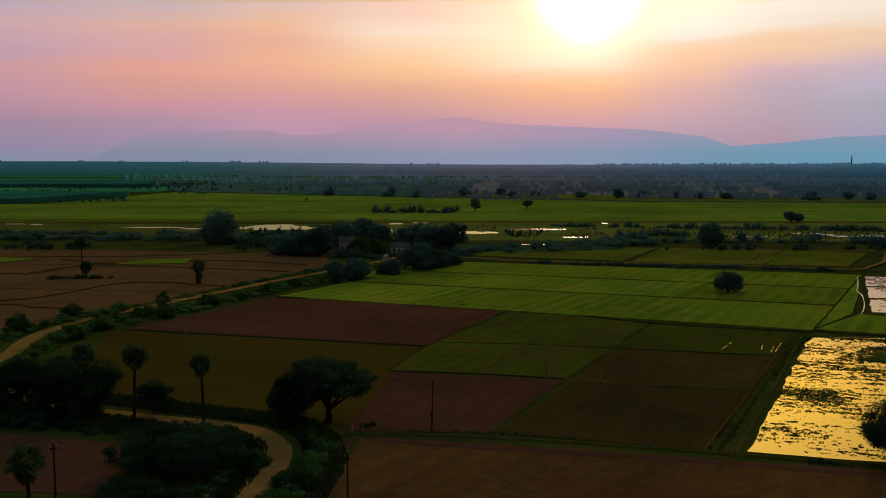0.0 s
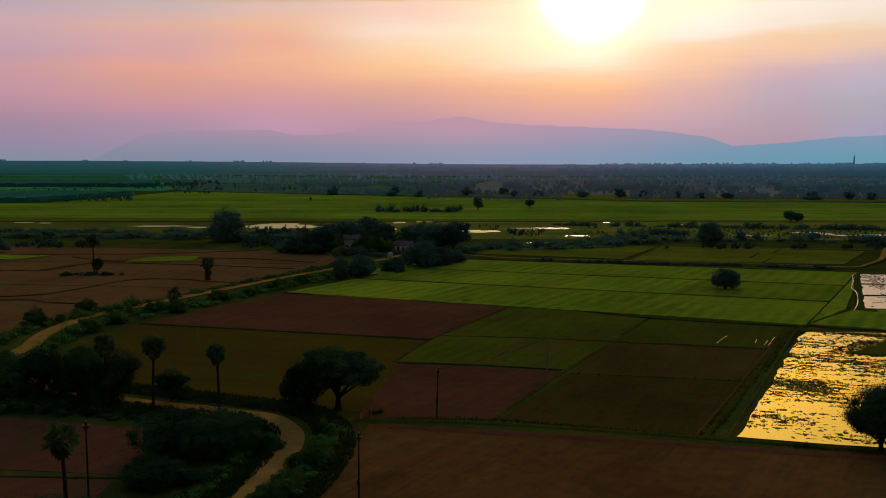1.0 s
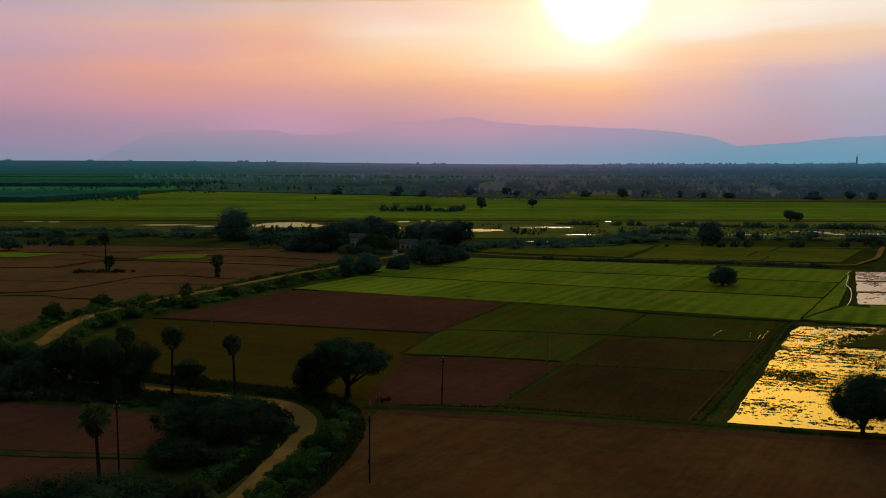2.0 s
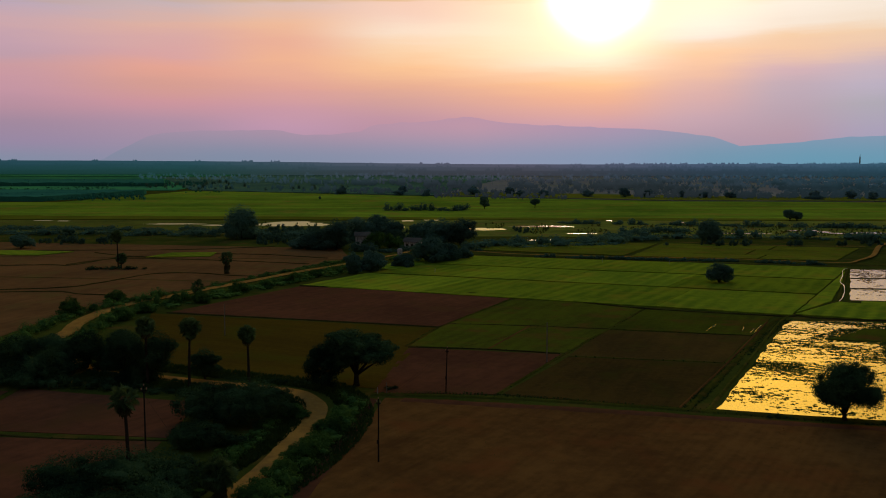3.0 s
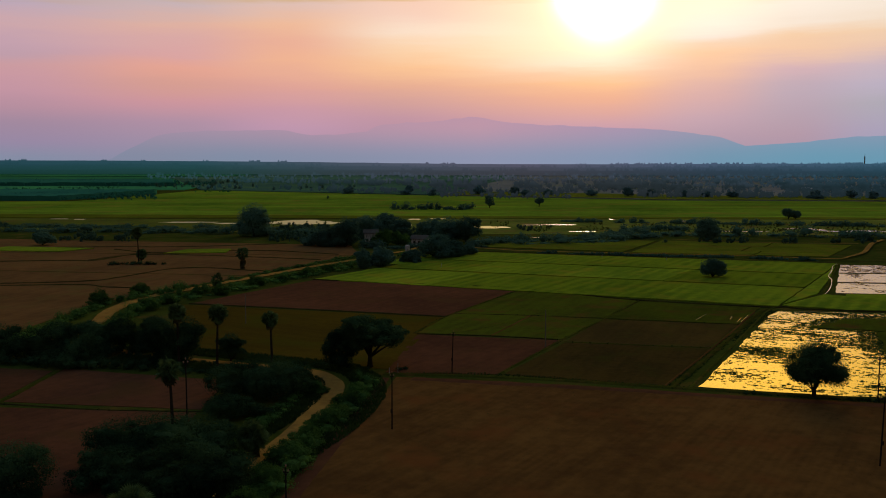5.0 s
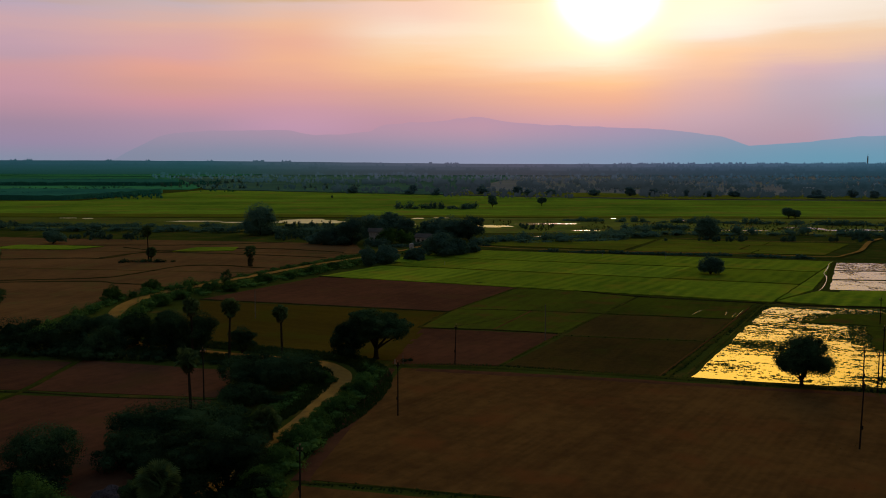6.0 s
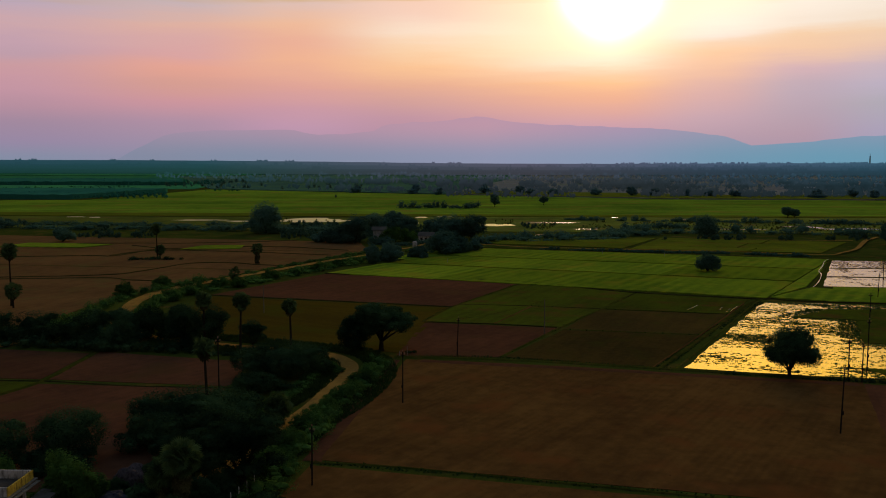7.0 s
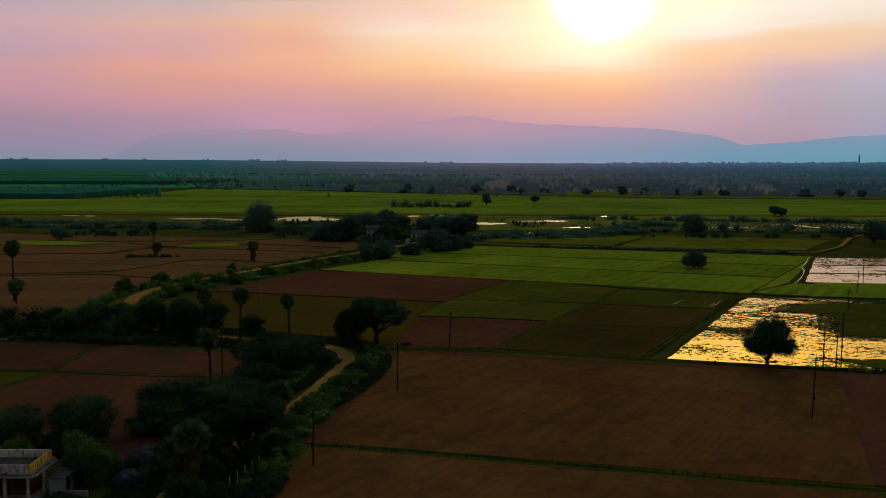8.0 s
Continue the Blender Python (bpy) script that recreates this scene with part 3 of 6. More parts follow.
def pool(x, y, rx, ry, seed, mat="pond", label="still stream pool reflecting the sunset sky", turn=0.0, z=0.12):
    """A sheet of water with a wavering bank."""
    n, v = 44, []
    for i in range(n):
        t = 2 * math.pi * i / n
        r = 1 + 0.45 * noise.noise((2.2 * math.cos(t) + seed * 7, 2.2 * math.sin(t), seed)) + 0.2 * noise.noise((6 * math.cos(t), 6 * math.sin(t) + seed * 3, 4))
        px, py = rx * r * math.cos(t), ry * r * math.sin(t)
        v.append((x + px * math.cos(turn) - py * math.sin(turn), y + px * math.sin(turn) + py * math.cos(turn), z))
    v.append((x, y, z))
    ob = new("water", mesh("water", v, [(i, (i + 1) % n, n) for i in range(n)], mat))
    return tagged(ob, label, "water", kind="structure")


land()
SOIL = "bare ploughed red soil field"
# near fields
field("field", [(-23.5, 22), (42, 14), (45.3, 42.3), (-18.3, 56.6)], "soil", SOIL + " beside the sandy track")
field("field", [(-17.6, 58.6), (46.2, 44.6), (64.3, 97.8), (-10.6, 112.6)], "soil", SOIL + " with faint plough lines")
field("field", [(46.6, 44.5), (105, 32), (125, 84), (64.9, 96.6)], "soil_red", "dark reddish ploughed field")
# left of the track
field("field", [(-110, 50), (-37.5, 47), (-37.6, 91.0), (-110, 96.5)], "soil_red", SOIL + " behind the farmhouse")
field("field", [(-68.0, 96.2), (-37.5, 92.6), (-38.0, 109.6), (-68.0, 117.0)], "soil_red", SOIL)
field("field", [(-110, 98.2), (-69.2, 96.4), (-69.4, 115.6), (-110, 123)], "soil_red", SOIL)
field("field", [(-85, 78), (-72.2, 84.4), (-68.9, 94.0), (-90, 95.0)], "paddy_thin", "small green plot with thin grass", top=0.14)
# the middle quarter
field("field", [(-12.5, 115.9), (5.9, 115.3), (19.2, 143.0), (-8.6, 148.4)], "soil_red", SOIL + " under power lines", inset=-0.55)
field("field", [(7.6, 115.0), (32.4, 108.0), (47.2, 136.0), (21.0, 140.8)], "soil_dark", "dark ploughed field with short stubble", inset=-0.55)
field("field", [(21.4, 142.4), (47.6, 137.6), (60.4, 161.0), (32.6, 166.8)], "soil_dark", "dark ploughed field with short stubble", inset=-0.55)
field("field", [(-8.4, 150.8), (6.0, 148.4), (15.8, 171.0), (-1.6, 173.0)], "paddy_thin", "thin green paddy with bare patches", top=0.08, inset=-0.55)
field("field", [(7.0, 148.0), (20.2, 145.0), (32.0, 167.4), (16.8, 170.8)], "paddy_thin", "thin green paddy with bare patches", top=0.08, inset=-0.55)
field("field", [(-1.0, 174.4), (32.6, 169.4), (45.0, 193.6), (17.6, 212.0)], "paddy_thin", "thin green paddy", top=0.09, inset=-0.55)
field("field", [(33.8, 168.8), (60.8, 162.6), (73.0, 184.0), (46.4, 192.8)], "paddy_thin", "thin green paddy", top=0.09, inset=-0.55)
field("field", [(-66.6, 187.6), (-3.6, 171.2), (16.0, 213.6), (-43.6, 230.4)], "soil_red", "bare reddish field along the green paddies", top=0.08, inset=-0.55)
field("field", [(-56, 133), (-13.0, 118.4), (-4.2, 168.8), (-70.5, 185.4)], "olive", "olive-brown stubble field with scattered weeds", inset=-0.55)
# green paddies in strips
H_A, H_B, H_C, H_D = Vector((-43.5, 232.4)), Vector((78.5, 185.6)), Vector((131.5, 277.0)), Vector((5.0, 312.5))
for j, (t0, t1) in enumerate(((0.0, 0.34), (0.36, 0.66), (0.68, 1.0))):
    cuts = ((0, 0.28, 0.52, 0.76, 1), (0, 0.2, 0.45, 0.7, 1), (0, 0.3, 0.62, 1))[j]
    for s0, s1 in zip(cuts[:-1], cuts[1:]):
        q = [H_A.lerp(H_B, s).lerp(H_D.lerp(H_C, s), t) for s, t in ((s0, t0), (s1 - 0.0012, t0), (s1 - 0.0012, t1), (s0, t1))]
        field("field", q, "paddy", "bright green rice paddy plot", top=0.28, rough=0.10, step=2.0, edge=0.25)
field("field", [(-26.5, 274), (-20, 268), (4.0, 312), (-8, 318)], "paddy", "bright green rice paddy plot", top=0.35, rough=0.1)
field("field", [(80.4, 188.4), (96.0, 206.0), (110.2, 233.5), (126.5, 267.5)], "paddy", "bright green rice paddy plot", top=0.28, rough=0.10, step=2.0)
field("field", [(97.5, 205.0), (79.5, 186.5), (92, 181), (150, 172)], "paddy", "green paddy beside the flooded plot", top=0.3, rough=0.08)
field("field", [(92, 180.5), (150, 171), (185, 201), (103.5, 205.5)], "paddy", "green paddy beside the flooded plot", top=0.3, rough=0.08)
plots("field", [(66, 312), (137, 298), (166, 344), (90, 364)], 2, 3, ["olive_green", "olive_green", "paddy_thin"], "browned green plot by the stream", gap=0.4, top=0.3, rough=0.1)
plots("field", [(8, 334), (64, 314), (88, 362), (24, 372)], 1, 2, ["olive_green"], "browned green plot by the stream", gap=0.4, top=0.3, rough=0.1)
# far-left soil quarter
field("field", [(-165, 170), (-89, 192), (-66.5, 240), (-240, 262)], "soil_far", "bare reddish-brown fallow field", rough=0.06)
field("field", [(-240, 263), (-66, 241), (-37, 299), (-240, 310)], "soil_far", "bare reddish-brown fallow field", rough=0.06, step=4)
field("field", [(-240, 311), (-37, 300), (-46, 340), (-250, 372)], "soil_far", "bare reddish-brown fallow field", rough=0.06, step=4)
DIVIDE = "low earth bund between the fallow fields"
for line in ([(-190, 272), (-140.7, 280), (-129.9, 280), (-122.9, 303), (-113, 308)], [(-160, 216), (-113.6, 225.5), (-103.7, 236), (-94.6, 257), (-80.5, 259.3), (-70.9, 254.6), (-62, 252)],
             [(-150, 214), (-110.5, 219.2), (-100, 215), (-86.7, 212.6)], [(-132.4, 281.4), (-121.6, 299.6), (-96.2, 298), (-71.8, 292), (-50, 285)], [(-138, 320), (-123.7, 309.6), (-109.4, 303)],
             [(-92, 316.8), (-71.4, 315), (-46, 303.2)], [(-190, 322), (-144.2, 329.6), (-123.2, 329.7), (-97.5, 335.8), (-73.9, 346.3)]):
    bund(line, 0.9, 0.26, "bund_dark", DIVIDE)
field("field", [(-175, 142), (-93, 143), (-91, 194), (-168, 168.5)], "soil_far", "bare reddish-brown fallow field")
field("field", [(-113, 303.5), (-90, 307.5), (-91.5, 321), (-108, 319.5)], "paddy", "small bright green seed bed", top=0.35)
field("field", [(-190, 312), (-155, 309.5), (-147.5, 322.5), (-185, 328)], "paddy", "small bright green seed bed", top=0.35)
# beyond the stream
field("field", [(-16, 868), (189, 766), (262, 850), (10, 960)], "olive_green", "rough grassy strip below the far woods", top=1.1, rough=0.1, step=9, edge=4.0)
field("field", [(192, 765), (562, 748), (650, 850), (264, 850)], "olive_green", "rough grassy strip below the far woods", top=1.1, rough=0.1, step=9, edge=4.0)
field("field", [(-420, 506), (-20, 513), (-20, 534), (-420, 548)], "olive_green", "browned grassy strip along the stream", top=0.30, rough=0.08, step=9, edge=3.0)
field("field", [(-20, 513), (300, 513), (300, 527), (-20, 534)], "olive_green", "browned grassy strip along the stream", top=0.30, rough=0.08, step=9, edge=3.0)
plots("field", [(-420, 520), (470, 520), (520, 735), (-400, 720)], 1, 9, ["meadow"], "wide green field on the far side of the stream", gap=0.35, top=0.14, rough=0.08, step=14)
plots("field", [(-330, 722), (520, 737), (185, 760), (-300, 1000)], 1, 5, ["meadow"], "wide green field on the far side of the stream", gap=0.35, top=0.14, rough=0.08, step=16)
plots("field", [(-1500, 1000), (-320, 1000), (-450, 1966), (-1800, 1966)], 3, 5, ["crop"], "distant green field", gap=-0.5, top=0.6, rough=0.3, step=40)
plots("field", [(-2600, 1900), (-500, 1750), (-300, 2600), (-2600, 2700)], 4, 4, ["crop"], "distant green field", gap=-0.5, top=2.0, rough=0.3, step=60)
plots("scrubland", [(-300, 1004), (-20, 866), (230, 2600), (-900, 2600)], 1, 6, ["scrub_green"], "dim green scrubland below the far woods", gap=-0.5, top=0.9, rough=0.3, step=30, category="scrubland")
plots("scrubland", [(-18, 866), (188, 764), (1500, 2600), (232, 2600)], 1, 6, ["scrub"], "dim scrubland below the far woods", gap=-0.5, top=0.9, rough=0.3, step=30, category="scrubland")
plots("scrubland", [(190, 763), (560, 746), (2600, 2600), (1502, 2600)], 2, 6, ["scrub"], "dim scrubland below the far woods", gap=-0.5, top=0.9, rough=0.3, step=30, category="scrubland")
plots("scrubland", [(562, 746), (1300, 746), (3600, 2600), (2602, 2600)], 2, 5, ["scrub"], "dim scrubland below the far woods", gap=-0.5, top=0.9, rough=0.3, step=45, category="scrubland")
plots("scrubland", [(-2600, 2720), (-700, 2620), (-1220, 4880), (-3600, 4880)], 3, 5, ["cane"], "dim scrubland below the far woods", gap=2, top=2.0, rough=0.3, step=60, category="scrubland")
plots("plantation", [(-760, 735), (-350, 735), (-318, 900), (-900, 930)], 3, 2, ["cane"], "dense dark sugar cane plantation", gap=-0.5, top=4.4, rough=0.9, step=6, category="plantation")
plots("plantation", [(-1100, 1130), (-380, 1150), (-440, 1330), (-1200, 1350)], 3, 1, ["cane"], "dense dark tree plantation", gap=-0.5, top=5.4, rough=1.2, step=9, category="plantation")

# bunds and field paths
bund([(-13, 114.6), (-6, 114.2), (1.2, 113.6), (13.2, 111.6), (29.2, 107.9), (37, 105.9), (66, 98.8), (120, 86)], 1.5, 0.20)
bund([(-12.9, 112), (-13.4, 104), (-15.4, 84.5), (-17.2, 70), (-18.4, 58)], 2.2, 0.10, "soil_red", "bare reddish earth edge of the ploughed field")
bund([(-18.5, 57.6), (-7.7, 56.2), (12.6, 51.2), (31, 46.6), (46.5, 43.4), (100, 31)], 0.5, 0.14, "bund")
bund([(64.6, 96.8), (55.6, 70.7), (46.5, 44.6)], 1.4, 0.10, "soil_red", "narrow earth edge of a reddish field")
bund([(-8, 111.4), (20, 106.2), (44, 100.6), (63, 96.6)], 2.6, 0.09, "soil_red", "reddish headland along the grassy bund")
bund([(6.4, 115), (20.2, 143.4), (32.8, 168), (45.6, 193.8)], 0.63, 0.18)
bund([(20.6, 142.0), (34, 139.4), (48, 136.8)], 0.42, 0.12, "bund")
bund([(32.8, 168), (47, 164.6), (61, 161.8)], 0.49, 0.15)
bund([(-9, 149.2), (6.3, 147.4), (19.4, 143.9)], 0.49, 0.18, "bund_dark")
bund([(6.3, 147.6), (16.2, 171.4)], 0.63, 0.12, "soil")
bund([(-1.6, 173.7), (16.4, 171.6), (32.7, 168.0)], 0.49, 0.15, "bund_dark")
bund([(-9.5, 150), (-3.2, 169.6), (16.8, 213.8)], 0.63, 0.18)
bund([(-67.5, 186.4), (-35, 178.2), (-3.4, 169.8)], 0.70, 0.24, "bund_dark", "dark wet earth bund between the fields")
bund([(-44, 231.8), (-14, 223.6), (16.7, 214.4), (45.8, 194.6), (73.9, 184.8), (79, 185)], 0.63, 0.27, "bund_dark", "dark wet earth bund between the fields")
bund([(33.4, 106.8), (51.3, 140.0), (71, 177.2), (79, 186)], 1.1, 0.20)
bund([(36.2, 106.4), (53.0, 139), (73.2, 178.6), (79, 186)], 0.7, 0.20)
bund([(32.5, 107.6), (50.3, 140.4), (69.8, 177.6)], 0.45, 0.16, "soil", "trodden brown earth edge beside the grassy bund")
bund([(79, 185.6), (90, 180.2), (152, 171)], 0.84, 0.30, "bund_dark")
bund([(-20, 318), (7.3, 316), (54.5, 306), (98.3, 297), (138, 286), (200, 276)], 2.10, 0.42)
bund([(-110, 97.4), (-77, 95.3), (-67.2, 94.9), (-52.2, 92.2), (-37, 91.6)], 0.42, 0.15, "bund_dark", "dark earth bund across the red field")
bund([(-74, 80), (-71.2, 85.6), (-68.4, 96), (-68.7, 116)], 0.91, 0.21)
bund([(131.6, 277), (112, 236), (97.5, 205.4)], 0.98, 0.30)
bund([(6.0, 313.4), (60, 298), (131, 278)], 1.12, 0.36, "bund_dark")

# tracks
road([(-31.5, 20), (-30.7, 36), (-29.0, 50), (-26.2, 66.5), (-22.9, 77), (-21.2, 87), (-20.2, 98.5), (-20.3, 105), (-21.1, 109.0), (-23.1, 112.9), (-25.5, 115.4), (-29.6, 117.2), (-34.6, 118.9), (-39, 120.5), (-43.4, 122.2), (-48, 124.2), (-54.8, 126.8), (-61.5, 129.8), (-78, 147)],
     [2.6, 3.0, 3.2, 3.2, 3.2, 3.4, 3.8, 3.8, 4.2, 3.0, 1.8, 1.5, 1.5], "pale sandy village track winding through the fields")
road([(-90, 120), (-83, 138), (-80.2, 158.6), (-82.4, 171.5), (-83.1, 181.7), (-82.4, 192.5), (-79.7, 203.2), (-74.1, 211.8), (-69.4, 222.9), (-63.8, 234.2), (-57.6, 246.7), (-48.4, 265.6), (-37.2, 284.7), (-28, 303.3), (-19.3, 320.7), (-18, 336), (-20, 352)],
     [3.4, 3.6, 3.8, 3.4, 2.6, 2.2, 2.2], "pale sandy track leading to the farmstead", lift=0.2)
road([(-17, 330), (6.4, 326), (21.5, 316.6), (44, 310.3), (77.3, 304.6), (98.8, 300.9), (120, 294), (135.9, 289.4), (144.8, 298), (156, 312), (167, 332), (178, 352), (190, 368)], [1.2, 1.2, 1.2, 1.1, 1.0, 1.1, 1.8, 2.0, 1.9], "pale earth path along the stream", lift=0.55)
road([(171, 350), (150, 350.6), (136, 352.2), (115, 360), (96, 368)], [1.0, 0.8, 0.7, 0.6, 0.5], "thin pale footpath along the stream plots", lift=0.45)
road([(97.2, 204), (100.6, 210), (105.7, 220.5), (111.0, 233), (113.4, 241), (119.6, 253.7), (126.2, 268.4), (129.5, 273)], [0.1, 0.26, 0.12, 0.32, 0.1, 0.26, 0.14, 0.1], "narrow water channel along the paddy bund", 0.5, "shallow", "water", 0.0)
for ax, ay, bx, by, n in ((53.0, 166.4, 57.2, 173.4, 6), (60.7, 166.6, 62.4, 170.8, 4), (61.6, 164.2, 64.2, 169.6, 5), (62.4, 164.2, 66.8, 172.8, 7)):
    for k in range(n):
        s0, s1 = (k + 0.1) / n, (k + 0.1 + 0.35 + 0.3 * ((k * 7 + n) % 3) / 2) / n
        a, b = Vector((ax, ay)).lerp(Vector((bx, by)), s0), Vector((ax, ay)).lerp(Vector((bx, by)), s1)
        road([tuple(a), (a.x / 2 + b.x / 2 + 0.1, a.y / 2 + b.y / 2), tuple(b)], [0.05, 0.13, 0.04], "water-filled furrow glinting in the thin paddy", 0.2, "shallow", "water", 0.0)

# water
W_A, W_B, W_C, W_D = Vector((37.8, 106.8)), Vector((118, 88.5)), Vector((150, 170.5)), Vector((74.8, 178.6))
field("water", [W_A, W_B, W_C, W_D], "water", "flooded paddy mirroring the golden sky", top=0.10, rough=0.0, step=3, category="water", edge=0.8)
GRASS = ([(78.0, 129.5), (122, 117), (137, 147), (87.0, 153.0)], [(68.6, 107.0), (71.8, 100.0), (118, 89.4), (122, 102)], [(75.5, 157.5), (140, 138), (149, 169), (87, 168)])
for q in GRASS:
    field("grass_patch", q, "paddy_thin", "patch of green rice in the flooded plot", top=0.22, rough=0.10, step=1.2, edge=1.6, wave=3.0)
for k, (t0, t1) in enumerate(((0.0, 0.30), (0.34, 0.64), (0.68, 1.0))):
    a, b, c, d = Vector((101.8, 208.2)), Vector((175, 200.0)), Vector((210, 268.0)), Vector((130.6, 273.0))
    q = [a.lerp(d, t0), b.lerp(c, t0), b.lerp(c, t1), a.lerp(d, t1)]
    field("water", q, "shallow", "flooded plot mirroring the pale pink sky", top=0.16, rough=0.0, step=3, category="water", edge=0.5)
POOLS = [(-88.4, 474, 18.6, 17), (-26.7, 503.5, 3.7, 5.5), (-28.2, 452, 2.2, 16), (-15.8, 512.5, 1.5, 5), (-9.7, 512.8, 1.8, 5), (16.8, 441, 10.6, 7), (46.8, 458.3, 15.4, 0.9), (52.2, 464, 12.4, 1.7), (63, 415, 6.2, 1.4), (41.4, 378.5, 6.8, 1.1), (61.6, 379.4, 3.5, 1.2)]
POOLS += [(92.7, 507.6, 1.8, 2.2), (178.6, 436.6, 8.1, 2.4), (185.7, 428.9, 3.4, 5), (192.3, 420, 6.8, 2.2), (206, 422.6, 7.6, 4.6), (218.3, 419.2, 8, 2.6), (143.9, 417, 11.2, 1.2), (131.8, 493.2, 1.4, 2.4), (-153.8, 473.7, 16.7, 3.4), (-130.2, 465.3, 6.1, 3.6)]
POOLS += [(-227, 495.9, 3.5, 3), (-240.9, 499.3, 5.2, 2.2)]
# pools further east take the orange copy painted as sunlit
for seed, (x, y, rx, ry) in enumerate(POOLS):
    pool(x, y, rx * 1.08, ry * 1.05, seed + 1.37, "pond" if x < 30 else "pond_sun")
field("marsh", [(-330, 424), (-40, 402), (-46, 500), (-330, 506)], "marsh", "rough marsh grass along the stream", top=0.06, rough=0.03, step=8, category="marsh")
field("marsh", [(-38, 400), (280, 392), (300, 512), (-44, 512)], "marsh", "rough marsh grass along the stream", top=0.06, rough=0.03, step=8, category="marsh")


def hills(name, stops, dist, high, low, label, seed):
    """A far range: a ridge line by bearing and height, with a back slope, worn by noise."""
    v, f = [], []
    n = 160
    az = np.linspace(stops[0][0], stops[-1][0], n)
    el = np.interp(az, [s[0] for s in stops], [s[1] for s in stops])
    for i in range(n):
        for k, (out, up) in enumerate(((0, 0.0), (40, 0.55), (90, 0.92), (140, 1.0), (230, 0.0))):
            r = dist + out * (1 + 0.4 * noise.noise((az[i] / 3, k, seed)))
            h = r * math.tan(radians(max(-0.45, el[i]))) * up * (1 + (0.035 * noise.noise((az[i] * 1.3, k * 0.1, seed)) if up else 0)) + (36 if up else -5)
            v.append((r * math.sin(radians(az[i])), min(4960, r * math.cos(radians(az[i]))), h))
    for i in range(n - 1):
        for k in range(4):
            f.append((i * 5 + k, (i + 1) * 5 + k, (i + 1) * 5 + k + 1, i * 5 + k + 1))
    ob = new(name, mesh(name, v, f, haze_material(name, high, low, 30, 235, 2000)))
    tagged(ob, label, "hills", kind="structure")


# glowing hill colours with haze painted in, western end matched to the sky
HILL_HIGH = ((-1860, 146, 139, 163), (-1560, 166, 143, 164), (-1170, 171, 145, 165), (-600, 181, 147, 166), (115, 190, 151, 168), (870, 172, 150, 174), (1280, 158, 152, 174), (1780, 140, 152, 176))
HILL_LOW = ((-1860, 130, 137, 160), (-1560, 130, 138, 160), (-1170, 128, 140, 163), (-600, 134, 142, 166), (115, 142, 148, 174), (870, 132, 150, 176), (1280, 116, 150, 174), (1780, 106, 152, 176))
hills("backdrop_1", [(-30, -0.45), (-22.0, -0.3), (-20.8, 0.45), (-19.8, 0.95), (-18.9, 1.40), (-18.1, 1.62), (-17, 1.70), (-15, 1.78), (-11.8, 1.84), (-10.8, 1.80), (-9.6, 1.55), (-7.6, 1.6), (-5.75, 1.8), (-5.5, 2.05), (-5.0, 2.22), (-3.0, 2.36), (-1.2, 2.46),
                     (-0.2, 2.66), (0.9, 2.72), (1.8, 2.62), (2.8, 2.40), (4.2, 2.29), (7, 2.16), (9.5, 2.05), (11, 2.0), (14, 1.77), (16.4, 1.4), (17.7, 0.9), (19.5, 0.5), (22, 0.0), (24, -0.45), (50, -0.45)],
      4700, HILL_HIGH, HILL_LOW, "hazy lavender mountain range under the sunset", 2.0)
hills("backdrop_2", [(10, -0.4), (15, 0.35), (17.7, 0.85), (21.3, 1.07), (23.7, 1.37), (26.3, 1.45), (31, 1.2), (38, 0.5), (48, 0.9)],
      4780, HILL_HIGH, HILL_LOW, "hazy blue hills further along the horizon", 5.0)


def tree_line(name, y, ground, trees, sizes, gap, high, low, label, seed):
    """An upright glowing strip for a far wooded edge, its heights set to fit the camera's view, haze in its colour,
    ragged tree tops above. ground: heights along x; gap: how thinly it is wooded.
    """
    rng = random.Random(seed)
    x0, x1 = ground[0][0], ground[-1][0]
    xs = np.arange(x0, x1, 1.1)
    base = np.interp(xs, [g[0] for g in ground], [g[1] for g in ground])
    tall = 0.5 * np.array([noise.noise((x / 60, seed, 0)) for x in xs])
    for _ in range(trees):
        c = rng.uniform(x0, x1)
        if noise.noise((c / 45, seed * 3.1, 2)) + 0.5 * noise.noise((c / 13, seed * 3.1, 5)) < gap(c):
            continue
        h = rng.uniform(*sizes)
        w = h * rng.uniform(0.25, 0.55)
        near = np.abs(xs - c) < w
        tall[near] = np.maximum(tall[near], h * np.sqrt(1 - ((xs[near] - c) / w) ** 2) ** rng.uniform(0.5, 1.2) + rng.uniform(-0.1, 0.1) * h)
    v, f = [], []
    for x, b, t in zip(xs, base, tall):
        v += [(x, y, -4), (x, y, b * 0.6), (x, y + 2, b + t), (x, y + 16, -4)]
    for i in range(len(xs) - 1):
        for k in range(3):
            f.append((i * 4 + k, i * 4 + 4 + k, i * 4 + 5 + k, i * 4 + k + 1))
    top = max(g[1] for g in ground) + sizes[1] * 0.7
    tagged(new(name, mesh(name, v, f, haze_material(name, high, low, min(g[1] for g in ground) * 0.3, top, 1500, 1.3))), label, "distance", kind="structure")


